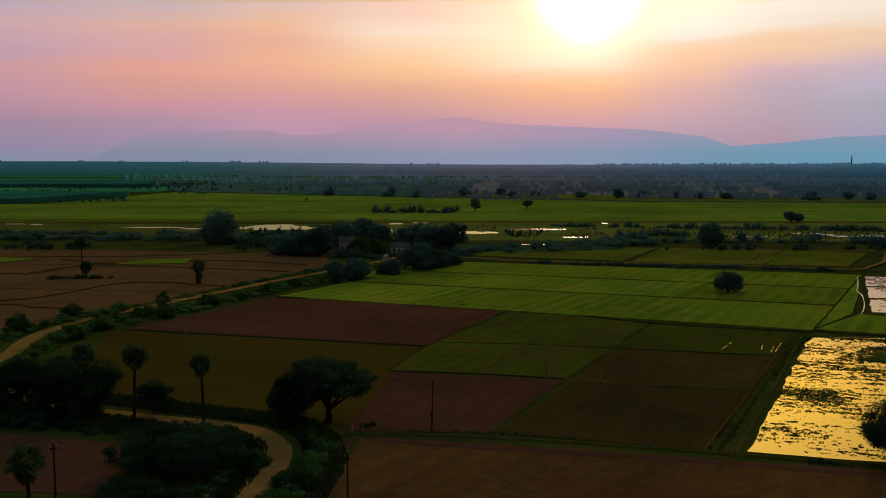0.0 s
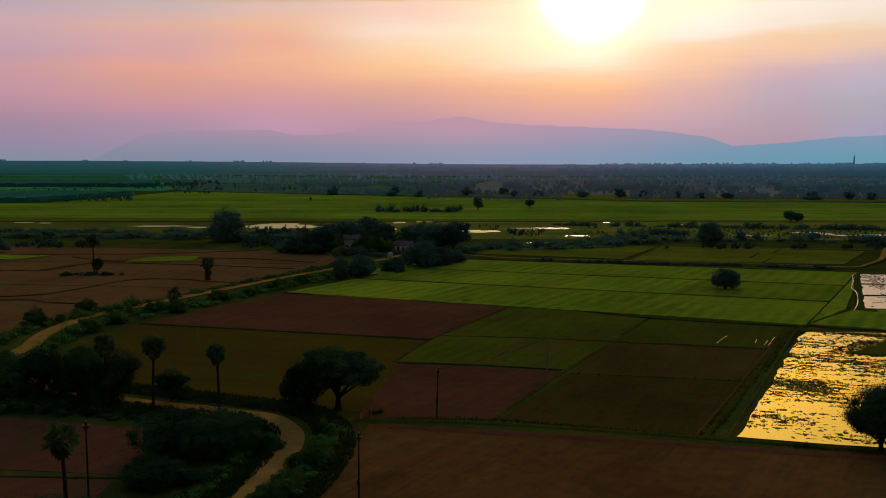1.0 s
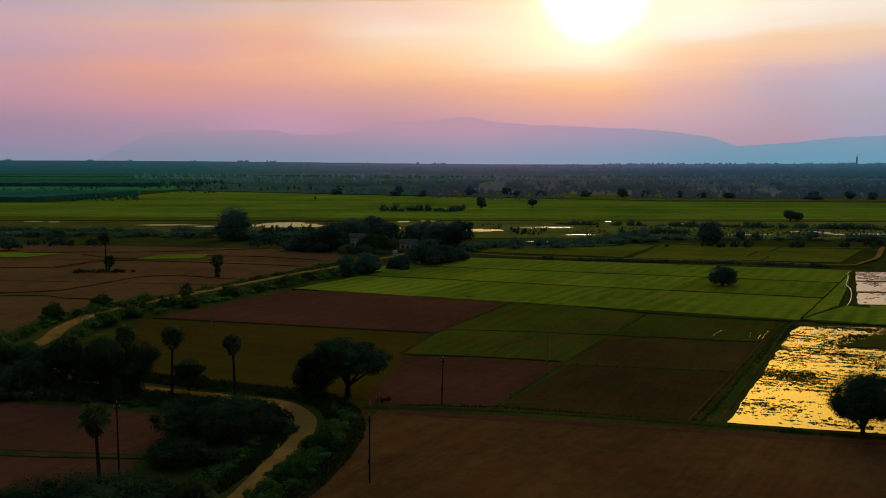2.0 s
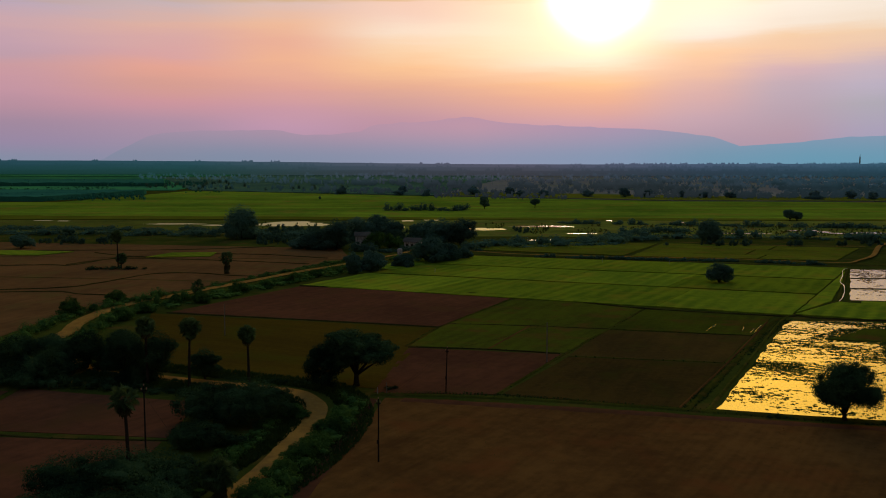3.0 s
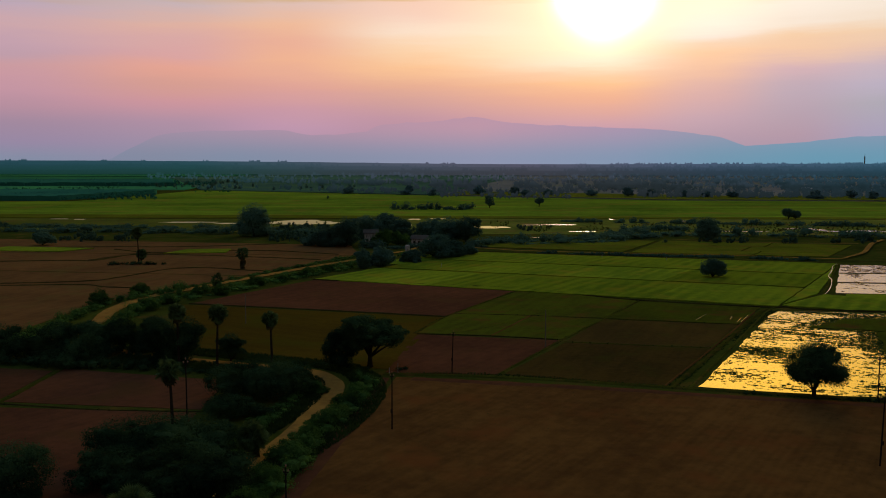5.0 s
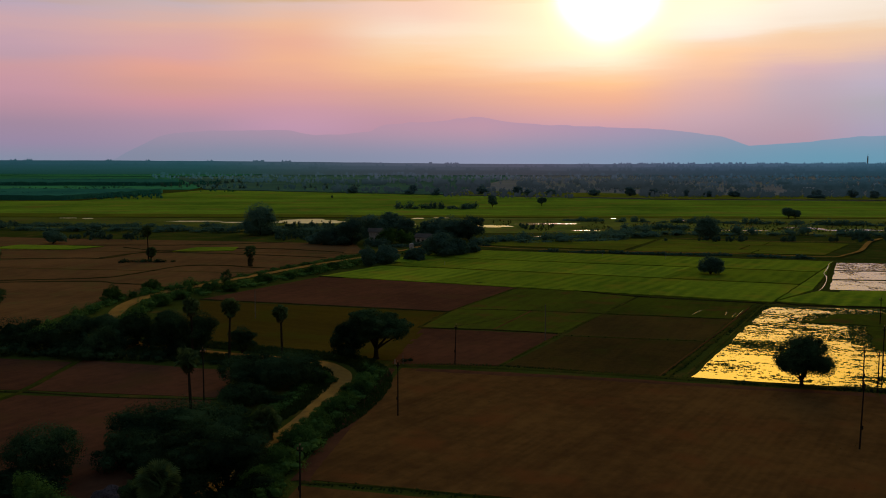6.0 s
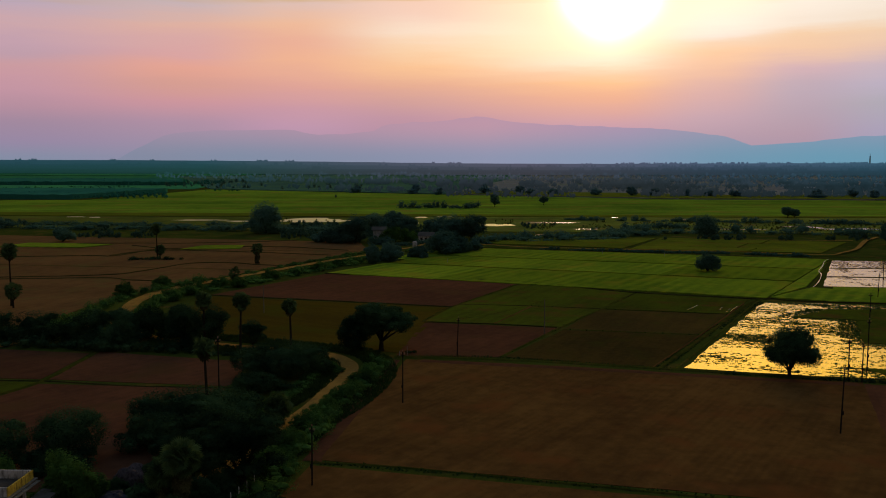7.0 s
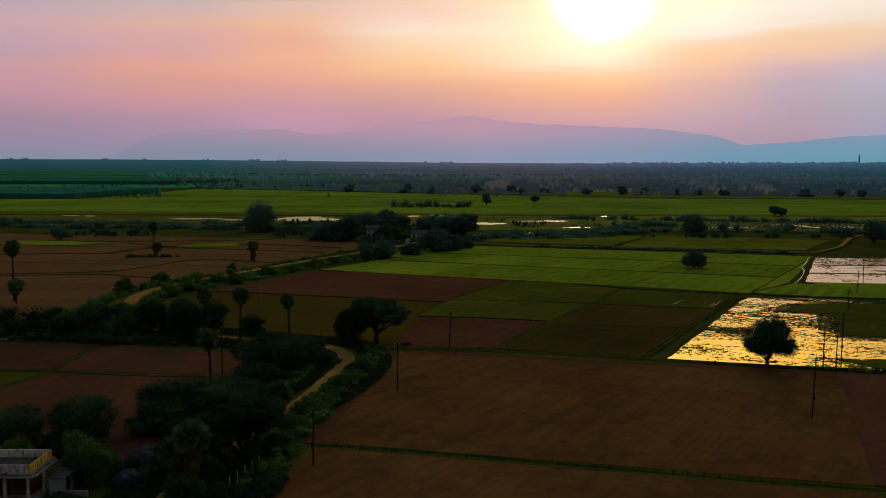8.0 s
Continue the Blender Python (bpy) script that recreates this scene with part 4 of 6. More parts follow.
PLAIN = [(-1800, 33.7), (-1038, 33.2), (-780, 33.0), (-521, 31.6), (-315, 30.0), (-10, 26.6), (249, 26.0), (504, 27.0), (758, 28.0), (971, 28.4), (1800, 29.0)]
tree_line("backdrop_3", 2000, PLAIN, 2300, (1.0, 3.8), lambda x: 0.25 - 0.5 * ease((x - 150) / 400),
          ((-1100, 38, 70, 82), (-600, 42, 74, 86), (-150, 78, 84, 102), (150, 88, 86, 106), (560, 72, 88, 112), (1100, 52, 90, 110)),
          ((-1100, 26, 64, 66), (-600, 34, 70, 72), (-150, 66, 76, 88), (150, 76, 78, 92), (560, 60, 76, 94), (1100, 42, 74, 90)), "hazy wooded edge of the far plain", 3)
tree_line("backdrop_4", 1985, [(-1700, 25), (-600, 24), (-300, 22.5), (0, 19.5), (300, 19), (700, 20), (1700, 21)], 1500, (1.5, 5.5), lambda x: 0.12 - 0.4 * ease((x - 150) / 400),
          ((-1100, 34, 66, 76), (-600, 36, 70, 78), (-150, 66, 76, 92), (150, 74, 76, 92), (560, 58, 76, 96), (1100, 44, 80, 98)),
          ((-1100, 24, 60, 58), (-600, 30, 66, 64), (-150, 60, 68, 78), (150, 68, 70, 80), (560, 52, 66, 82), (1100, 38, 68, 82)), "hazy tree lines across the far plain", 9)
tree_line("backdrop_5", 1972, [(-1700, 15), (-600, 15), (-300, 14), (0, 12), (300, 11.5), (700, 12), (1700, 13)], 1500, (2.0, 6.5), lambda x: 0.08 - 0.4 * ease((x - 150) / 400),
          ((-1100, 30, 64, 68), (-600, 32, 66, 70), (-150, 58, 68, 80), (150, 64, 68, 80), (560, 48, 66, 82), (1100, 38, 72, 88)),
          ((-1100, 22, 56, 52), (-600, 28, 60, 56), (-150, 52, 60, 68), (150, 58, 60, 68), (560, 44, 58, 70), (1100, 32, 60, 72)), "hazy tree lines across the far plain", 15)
# glow colours for far trees: haze painted in, darker towards the base
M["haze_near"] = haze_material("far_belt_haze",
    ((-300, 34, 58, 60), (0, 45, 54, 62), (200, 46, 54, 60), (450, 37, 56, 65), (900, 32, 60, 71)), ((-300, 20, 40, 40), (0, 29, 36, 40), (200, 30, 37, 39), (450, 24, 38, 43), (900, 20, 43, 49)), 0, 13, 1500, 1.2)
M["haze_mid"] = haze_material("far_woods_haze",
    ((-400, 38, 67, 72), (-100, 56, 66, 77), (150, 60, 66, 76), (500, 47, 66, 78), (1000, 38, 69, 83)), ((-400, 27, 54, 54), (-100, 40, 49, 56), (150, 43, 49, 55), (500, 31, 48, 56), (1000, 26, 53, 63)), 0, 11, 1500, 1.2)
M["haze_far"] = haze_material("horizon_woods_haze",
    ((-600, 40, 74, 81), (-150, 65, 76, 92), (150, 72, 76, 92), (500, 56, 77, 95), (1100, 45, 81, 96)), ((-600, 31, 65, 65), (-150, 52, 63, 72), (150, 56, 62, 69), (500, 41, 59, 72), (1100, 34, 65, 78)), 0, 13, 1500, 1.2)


# ---- trees ----
def limbs(rng, s, base, tips, r0, split):
    """A tapered trunk that forks into limbs towards the crown's clumps."""
    fork = base + Vector((rng.uniform(-0.2, 0.2), rng.uniform(-0.2, 0.2), split))
    s.tube([base - Vector((0, 0, 0.2)), base.lerp(fork, 0.15), base.lerp(fork, 0.6), fork], [r0 * 1.5, r0 * 1.05, r0 * 0.85, r0 * 0.8], 8)
    for t in tips:
        t = Vector(t)
        m = fork.lerp(t, 0.5) + Vector((rng.uniform(-0.4, 0.4), rng.uniform(-0.4, 0.4), rng.uniform(-0.1, 0.5)))
        s.tube([fork - Vector((0, 0, 0.2)), m, t], [r0 * 0.55, r0 * 0.35, r0 * 0.08], 5)


def tree_meshes(seed, w, h, clear, clumps, count, leaf=0.3, mat="leaf", dense=0.30, dome=0.40, plate=0.6):
    """Trunk and crown of a broad tree: w across, h high, its crown beginning at clear."""
    rng, nr = random.Random(seed), np.random.default_rng(seed)
    blobs, tips = [], []
    for i in range(clumps):
        t = 2 * math.pi * (i * 0.618 + rng.uniform(-0.08, 0.08))
        u = rng.uniform(0.0, 1.0)
        z = clear + (h - clear) * (0.22 + 0.56 * u)
        r = w / 2 * (0.30 + 0.42 * rng.random()) * (1.0 - 0.55 * max(0.0, u - 0.45))
        k = w * dense * rng.uniform(0.5, 0.8)
        c = (r * math.cos(t), r * math.sin(t), z)
        blobs.append((c, (k * 0.9, k * 0.9, min(k * plate, (h - clear) * 0.32))))
        tips.append(c)
    blobs.append(((0, 0, clear + (h - clear) * 0.52), (w * dome, w * dome, (h - clear) * 0.46)))
    for c, r in list(blobs[:-1]):
        for _ in range(3):
            o = Vector((rng.gauss(0, 1), rng.gauss(0, 1), rng.gauss(0, 0.8))).normalized()
            q = tuple(c[i] + o[i] * r[i] * 0.9 for i in range(3))
            if q[2] > clear * 0.7:
                blobs.append((q, tuple(x * rng.uniform(0.28, 0.5) for x in r)))
    if leaf < 0.3:
        leaf, count = leaf * 0.6, int(count * 2.2)
    s = Shape()
    limbs(rng, s, Vector((0, 0, 0)), tips[:8], max(0.1, w * 0.032), max(0.5, clear * 0.85))
    return smooth(s.mesh("trunk", "bark")), cloud_mesh("crown", *leaf_cloud(nr, blobs, count, leaf), mat)


def tree(x, y, kit, label, name="tree", category="tree", turn=0.0, size=(1, 1, 1), group=""):
    ob = thing(name, label, category, group=group, at=(x, y, 0.05))
    ob.rotation_euler[2], ob.scale = turn, size
    part("trunk", kit[0], ob)
    part("crown", kit[1], ob)
    return ob


def bush_meshes(seed, w, d, h, count, leaf=0.26, mat="leaf", lumps=9, umbrella=False):
    """A sprawling shrub: stems fanning out under arching, fine leaf. umbrella: one wide feathery canopy with a drooping rim."""
    rng, nr = random.Random(seed), np.random.default_rng(seed)
    blobs, s = [], Shape()
    for i in range(lumps):
        x, y = rng.uniform(-0.36, 0.36) * w, rng.uniform(-0.36, 0.36) * d
        q = max(0.3, 1 - (2 * x / w) ** 2 * 0.8 - (2 * y / d) ** 2 * 0.8)
        k = h * (0.34 + 0.3 * rng.random()) * q
        if umbrella:
            t = 6.283 * i / lumps + rng.uniform(-0.2, 0.2)
            x, y, k = 0.37 * w * math.cos(t) * rng.uniform(0.85, 1.08), 0.37 * d * math.sin(t) * rng.uniform(0.85, 1.08), h * rng.uniform(0.30, 0.46)
        blobs.append(((x, y, k * 0.9), (w * (0.15 if umbrella else 0.20), d * 0.20, k * rng.uniform(0.75, 1.0))))
        s.tube([(x * 0.2, y * 0.2, -0.1), (x * 0.6, y * 0.6, k * 0.6), (x, y, k * 1.2)], [0.11, 0.07, 0.02], 5)
    blobs.append(((0, 0, h * 0.46), (w * (0.40 if umbrella else 0.30), d * (0.40 if umbrella else 0.30), h * 0.48)))
    for c, r in list(blobs):
        for _ in range(4):
            t, u = rng.uniform(0, 6.28), rng.uniform(0.1, 0.9)
            q = (c[0] + math.cos(t) * r[0] * 0.95, c[1] + math.sin(t) * r[1] * 0.95, c[2] + r[2] * (u - 0.35))
            blobs.append((q, (r[0] * 0.42, r[1] * 0.42, r[2] * rng.uniform(0.2, 0.36))))
    leaf, count = leaf * 0.6, int(count * 2.2)
    return s.mesh("stem", "bark"), cloud_mesh("foliage", *leaf_cloud(nr, blobs, count, leaf), mat)


def bush(x, y, kit, label, name="bush", category="bush", turn=0.0, size=(1, 1, 1), group=""):
    ob = thing(name, label, category, group=group, at=(x, y, 0.03))
    ob.rotation_euler[2], ob.scale = turn, size
    part("stem", kit[0], ob)
    part("foliage", kit[1], ob)
    return ob


def fan_leaf(mat, reach=1.15, stalk=0.9, droop=0.22, blades=22):
    """A palmyra leaf: a stalk and a folded fan of pointed blades."""
    s = Shape()
    s.tube([(0, 0, 0), (stalk, 0, 0.05)], [0.03, 0.018], 4, False)
    hub = Vector((stalk, 0, 0.05))
    vs, fs = [hub], []
    spread = radians(130)
    for i in range(blades):
        a = -spread + 2 * spread * i / (blades - 1)
        da = spread / (blades - 1) * 0.95
        r = reach * (1 - 0.16 * abs(a / spread) ** 2)
        for b, q, z in ((a - da, 0.62, 0.03), (a, 0.7, -0.05), (a + da, 0.62, 0.03), (a, 1.0, -droop)):
            vs.append(hub + Vector((r * q * math.cos(b), r * q * math.sin(b), z)))
        k = 1 + 4 * i
        fs += [(0, k, k + 1), (0, k + 1, k + 2), (k, k + 3, k + 1), (k + 1, k + 3, k + 2)]
    s.add(vs, fs)
    return s.mesh("leaf", mat)


FAN, DRY = fan_leaf("frond", 0.82, 1.0, 0.12, 18), fan_leaf("dead", 0.8, 0.7, 0.3, 9)


def palm(x, y, height, spread, seed, label, leaves=66, dry=18, lean=0.3, name="palmyra_palm", skirt=0.0):
    """A fan palm: ringed trunk, a round head of stiff leaves, dry ones hanging below."""
    rng = random.Random(seed)
    ob = thing(name, label, "palm tree", at=(x, y, 0.0))
    top = height - spread * 0.55
    dx, dy = rng.uniform(-lean, lean), rng.uniform(-lean, lean)
    n = 12
    pts = [(dx * (i / n) ** 2, dy * (i / n) ** 2, -0.2 + (top + 0.2) * i / n) for i in range(n + 1)]
    s = Shape()
    s.tube(pts, [0.25 * (1 - 0.42 * i / n) * (1.25 if i == 0 else 1 + 0.06 * (i % 2)) * min(1.0, 0.5 + height / 16) for i in range(n + 1)], 8)
    part("trunk", smooth(s.mesh("trunk", "bark")), ob)
    k = spread / 3.5
    for i in range(leaves):
        u = (i + 0.5) / leaves
        el = math.asin(1 - 1.90 * u)
        az = i * 2.39996 + rng.uniform(-0.25, 0.25)
        m = Matrix.Translation((dx, dy, top + 0.1)) @ Euler((rng.uniform(-1.3, 1.3), -el, az)).to_matrix().to_4x4() @ Matrix.Scale(k * rng.uniform(0.72, 1.02), 4)
        part("leaf", FAN, ob, m=m)
    for i in range(dry):
        az = i * 2.39996 + rng.uniform(-0.3, 0.3)
        z = top - 0.15 - rng.random() * (0.4 + skirt)
        m = Matrix.Translation((dx, dy, z)) @ Euler((rng.uniform(-0.5, 0.5), radians(rng.uniform(50, 78)), az)).to_matrix().to_4x4() @ Matrix.Scale(k * rng.uniform(0.7, 1.0), 4)
        part("dry_leaf", DRY, ob, "hanging dry leaf", m)
    return ob


def hedge(points, width, height, per_metre, leaf, mat, label, seed, name="hedge", gaps=0.25):
    """An unbroken run of shrubs, too tangled to count."""
    nr, rng = np.random.default_rng(seed), random.Random(seed)
    blobs = []
    for p in path(points, max(0.9, width * 0.35)):
        if noise.noise((p.x / 9, p.y / 9, seed)) < -0.5 + gaps:
            continue
        for _ in range(2):
            h = height * rng.uniform(0.4, 1.0) * max(0.25, 0.75 + 1.1 * noise.noise((p.x / 4.5, p.y / 4.5, seed + 3)))
            r = width * rng.uniform(0.22, 0.4)
            blobs.append(((p.x + rng.uniform(-0.35, 0.35) * width, p.y + rng.uniform(-0.35, 0.35) * width, h * 0.42), (r, r, h * 0.58)))
    count = int(per_metre * len(blobs))
    v, f = leaf_cloud(nr, blobs, count, leaf)
    v[:, 2] = np.maximum(v[:, 2], 0.0)
    ob = new(name, cloud_mesh(name, v, f, mat))
    return tagged(ob, label, "shrubs", kind="stuff")


DARK_TREE = "broad dark-leaved tree with a spreading crown"
# the great tree by the bend and its companion
tree(-15.8, 119.8, tree_meshes(11, 14.6, 9.6, 2.3, 38, 12000, 0.25, dense=0.22, dome=0.11, plate=0.50), "broad spreading rain tree beside the sandy track")
tree(-20.6, 119.2, tree_meshes(12, 9.0, 7.4, 0.3, 16, 5600, 0.24, dense=0.30, dome=0.28), "dense creeper-covered tree beside the sandy track")
# grove west of the bend
for i, (x, y, w, h, clear) in enumerate(((-49.0, 122.6, 8.0, 8.8, 1.0), (-54.6, 124.6, 7.6, 8.2, 0.8), (-57.5, 131.0, 7.5, 7.0, 0.7), (-63.5, 131.0, 8.0, 6.8, 0.6), (-69.5, 131, 8.5, 6.0, 0.5), (-75.5, 131, 8.5, 6.0, 0.5))):
    tree(x, y, tree_meshes(20 + i, w, h, clear, 11, 4600, 0.26), "dark leafy tree in the grove by the track", turn=i * 1.3)
for i, (x, y, w, d, h) in enumerate(((-51.5, 121.4, 8, 4, 3.4), (-59, 133, 9, 5, 5.0), (-66, 127, 10, 6, 5.4))):
    bush(x, y, bush_meshes(30 + i, w, d, h, 3600, 0.25), "dark undergrowth between the grove's trees", turn=i * 0.7)
tree(-41.0, 123.4, tree_meshes(27, 6.4, 5.4, 0.3, 12, 3400, 0.24, dense=0.28, dome=0.30, plate=0.5), "small open-crowned tree by the track")
for i, (x, y, w, d, h) in enumerate(((-76, 124, 13, 8, 6.4), (-86, 126, 14, 8, 6.8), (-97, 128, 14, 9, 6.6), (-66, 121, 11, 7, 5.6), (-108, 131, 13, 9, 6.8), (-118, 134, 13, 9, 6.8))):
    bush(x, y, bush_meshes(40 + i, w, d, h, 4200, 0.27), "tall dark thicket along the red field", turn=i * 0.4)
# thorn bushes inside the bend
bush(-30.4, 100.3, bush_meshes(50, 15.0, 10, 6.8, 13000, 0.20, "leaf", 13, True), "wide feathery thorn bush inside the track's bend")
bush(-32.2, 88.5, bush_meshes(51, 10, 8, 3.4, 4200, 0.24), "low dark thicket below the thorn bush")
bush(-36.2, 71.5, bush_meshes(52, 17.4, 10, 6.2, 14000, 0.22, "leaf", 13, True), "wide feathery thorn bush at the red field's edge")
bush(-38.0, 62.0, bush_meshes(55, 10, 8, 5.2, 6000, 0.24), "dark thicket at the red field's edge")
bush(-33.0, 60.0, bush_meshes(56, 9, 8, 5.6, 6000, 0.24), "dark thicket beside the track")
bush(-30.2, 66.0, bush_meshes(53, 8, 8, 4.4, 4200, 0.24), "dark thicket beside the track")
for i, (x, y, w, h) in enumerate(((-15.8, 101, 4, 2.2), (-16.4, 95, 4.6, 2.6), (-17.8, 89.5, 4.4, 2.2), (-18.4, 84, 4.6, 2.8), (-19.6, 78, 4.4, 2.4), (-20.8, 71, 5, 2.8), (-22.0, 63, 5, 3.0), (-22.4, 56, 5, 2.8))):
    bush(x, y, bush_meshes(230 + i, w, w * 1.1, h, 2600, 0.2, "leaf_light"), "lumpy green roadside shrub beside the sandy track", turn=i * 0.8)
bush(-22.6, 103.2, bush_meshes(54, 4.0, 5, 1.7, 1800, 0.22, "leaf_light"), "weedy shrub on the inner edge of the bend")
# front trees by the track
tree(-24.6, 50.0, tree_meshes(60, 11.0, 9.2, 0.8, 24, 9500, 0.25, "leaf", dense=0.30, dome=0.18, plate=0.34), "big dark tree with layered boughs beside the track")
tree(-29.6, 53.6, tree_meshes(61, 10.0, 8.2, 0.6, 20, 8400, 0.25, dense=0.30, dome=0.22, plate=0.36), "dark leafy tree beside the track")
tree(-47.0, 57.2, tree_meshes(162, 9.8, 6.6, 0.2, 14, 8000, 0.22, dense=0.20, dome=0.45), "round dark tree at the red field's edge")
tree(-54.2, 54.6, tree_meshes(163, 7.8, 5.8, 0.4, 12, 6000, 0.22, dense=0.20, dome=0.46), "round dark tree behind the farmhouse")
bush(-47.4, 53.4, bush_meshes(72, 10, 5, 3.4, 3000, 0.24), "dark undergrowth below the round trees")
bush(-55.0, 51.4, bush_meshes(73, 8, 5, 3.2, 2400, 0.24), "dark undergrowth below the round trees", turn=0.5)
bush(-37.4, 46.6, bush_meshes(74, 3.6, 2.6, 2.0, 1800, 0.2), "low dark weeds beside the straw stack", turn=0.9)
bush(-41.0, 43.6, bush_meshes(64, 6.6, 5.0, 6.2, 5600, 0.26, "leaf_light", 20), "tall fresh-green shrub beside the farmhouse")
bush(-37.8, 46.6, bush_meshes(76, 4.4, 3.0, 1.9, 2400, 0.2), "low dark weeds between the straw stack and the tarpaulin heap", turn=0.3)
bush(-34.6, 45.2, bush_meshes(77, 3.6, 2.6, 2.1, 2000, 0.2), "low dark weeds at the palms' feet", turn=1.3)
bush(-41.6, 38.6, bush_meshes(71, 3.2, 2.0, 1.1, 1600, 0.2), "low dark weeds in front of the shed")
bush(-50.5, 47.2, bush_meshes(65, 7, 5, 4.2, 4200, 0.24, "leaf_light"), "fresh-green shrub behind the farmhouse")
bush(-26.4, 46.8, bush_meshes(70, 4.6, 4.0, 4.0, 4200, 0.22), "tangled dark roadside shrub beside the track")
bush(-27.4, 43.4, bush_meshes(68, 4.6, 4.0, 3.6, 4200, 0.22), "tangled dark roadside shrub beside the track")
bush(-33.2, 48.4, bush_meshes(69, 5.0, 4.0, 3.8, 4200, 0.22), "tangled dark roadside shrub beside the track")
bush(-20.6, 42.6, bush_meshes(66, 3.6, 6, 1.8, 3200, 0.2), "tangled dark roadside shrub beside the track")
bush(-24.0, 36.5, bush_meshes(67, 7, 6, 3.0, 4200, 0.22), "tangled dark roadside shrub beside the track")
# lone trees
tree(53.8, 101.6, tree_meshes(170, 10.8, 8.7, 1.3, 28, 15000, 0.20, dense=0.27, dome=0.44, plate=0.8), "round lone tree on the bund of the flooded paddy")
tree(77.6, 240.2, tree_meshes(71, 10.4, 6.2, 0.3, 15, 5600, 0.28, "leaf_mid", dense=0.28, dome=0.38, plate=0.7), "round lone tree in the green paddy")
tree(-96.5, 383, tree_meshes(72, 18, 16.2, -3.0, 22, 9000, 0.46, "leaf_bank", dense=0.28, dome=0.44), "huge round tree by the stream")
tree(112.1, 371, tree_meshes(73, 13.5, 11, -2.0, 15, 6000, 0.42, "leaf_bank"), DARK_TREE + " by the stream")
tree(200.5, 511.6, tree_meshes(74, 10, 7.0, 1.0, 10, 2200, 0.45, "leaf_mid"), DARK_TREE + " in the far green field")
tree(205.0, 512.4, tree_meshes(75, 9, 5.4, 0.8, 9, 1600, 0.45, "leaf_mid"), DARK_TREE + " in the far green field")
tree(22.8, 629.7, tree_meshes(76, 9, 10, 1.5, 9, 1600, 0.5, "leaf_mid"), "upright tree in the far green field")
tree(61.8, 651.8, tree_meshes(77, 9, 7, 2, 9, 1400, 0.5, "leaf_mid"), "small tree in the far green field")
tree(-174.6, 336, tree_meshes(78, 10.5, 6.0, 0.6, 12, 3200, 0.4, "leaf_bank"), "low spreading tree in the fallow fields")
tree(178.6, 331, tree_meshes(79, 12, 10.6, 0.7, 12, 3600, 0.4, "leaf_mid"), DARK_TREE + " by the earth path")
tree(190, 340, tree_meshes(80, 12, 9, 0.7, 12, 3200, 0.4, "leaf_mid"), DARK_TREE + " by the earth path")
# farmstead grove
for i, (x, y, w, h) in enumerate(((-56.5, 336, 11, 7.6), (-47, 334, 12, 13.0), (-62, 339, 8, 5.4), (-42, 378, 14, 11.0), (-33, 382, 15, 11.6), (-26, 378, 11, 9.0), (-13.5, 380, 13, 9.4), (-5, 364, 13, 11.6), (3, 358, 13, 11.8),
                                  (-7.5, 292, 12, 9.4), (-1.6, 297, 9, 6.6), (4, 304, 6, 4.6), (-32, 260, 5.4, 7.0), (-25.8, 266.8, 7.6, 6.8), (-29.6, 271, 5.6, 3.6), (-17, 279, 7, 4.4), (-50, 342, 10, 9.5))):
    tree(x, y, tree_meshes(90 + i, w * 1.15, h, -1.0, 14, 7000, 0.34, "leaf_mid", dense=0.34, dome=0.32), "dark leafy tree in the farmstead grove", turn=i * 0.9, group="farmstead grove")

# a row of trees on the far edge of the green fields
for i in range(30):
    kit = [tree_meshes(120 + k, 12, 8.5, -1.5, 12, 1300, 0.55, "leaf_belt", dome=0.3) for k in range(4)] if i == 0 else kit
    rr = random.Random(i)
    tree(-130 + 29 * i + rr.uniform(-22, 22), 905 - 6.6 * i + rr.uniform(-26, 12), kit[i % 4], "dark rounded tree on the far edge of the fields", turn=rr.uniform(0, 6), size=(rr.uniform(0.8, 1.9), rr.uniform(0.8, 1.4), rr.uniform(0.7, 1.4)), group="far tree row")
tree(-118, 768, tree_meshes(130, 2.6, 3.8, 0.8, 6, 300, 0.3, "leaf_mid"), "tiny lone tree in the far green field")

for i, (x, y, h) in enumerate(((-34, 344, 7.0), (-30, 341, 7.6), (-26, 343, 6.6), (-22.5, 340, 5.6))):
    bush(x, y, bush_meshes(190 + i, 6.5, 5, h, 2600, 0.3, "leaf_light"), "pale-green feathery clump between the farmstead's houses", turn=i)

# palms
PALM = "slender palmyra palm with round fan-leaf crown"
palm(-32.4, 117.4, 10.5, 3.4, 1, PALM + " by the track")
palm(-42.2, 118.7, 11.5, 4.0, 2, PALM + " by the track")
palm(-49.2, 119.8, 11.4, 3.8, 3, PALM + " in the grove")
palm(-35.5, 74.0, 12.4, 3.9, 4, PALM + " beside the red field", 34, 14)
palm(-25.4, 72.4, 5.0, 4.6, 5, "young bushy palmyra palm beside the track", 70, 20, 0.2, skirt=2.2)
palm(-28.6, 40.8, 8.6, 4.6, 6, "dense palmyra palm with a long skirt of leaves", 120, 110, 0.2, skirt=5.4)
palm(-30.6, 41.8, 6.4, 4.0, 16, "dense palmyra palm with a long skirt of leaves", 100, 90, 0.2, skirt=3.8)
bush(-28.8, 39.2, bush_meshes(168, 5.0, 4.0, 3.2, 3600, 0.22, "leaf"), "tangled dark shrub at the palms' feet")
palm(-110.5, 270.5, 13.4, 4.6, 7, PALM + " in the fallow fields")
palm(-109.8, 271.5, 5.8, 4.4, 8, "short palmyra palm beside a tall one")
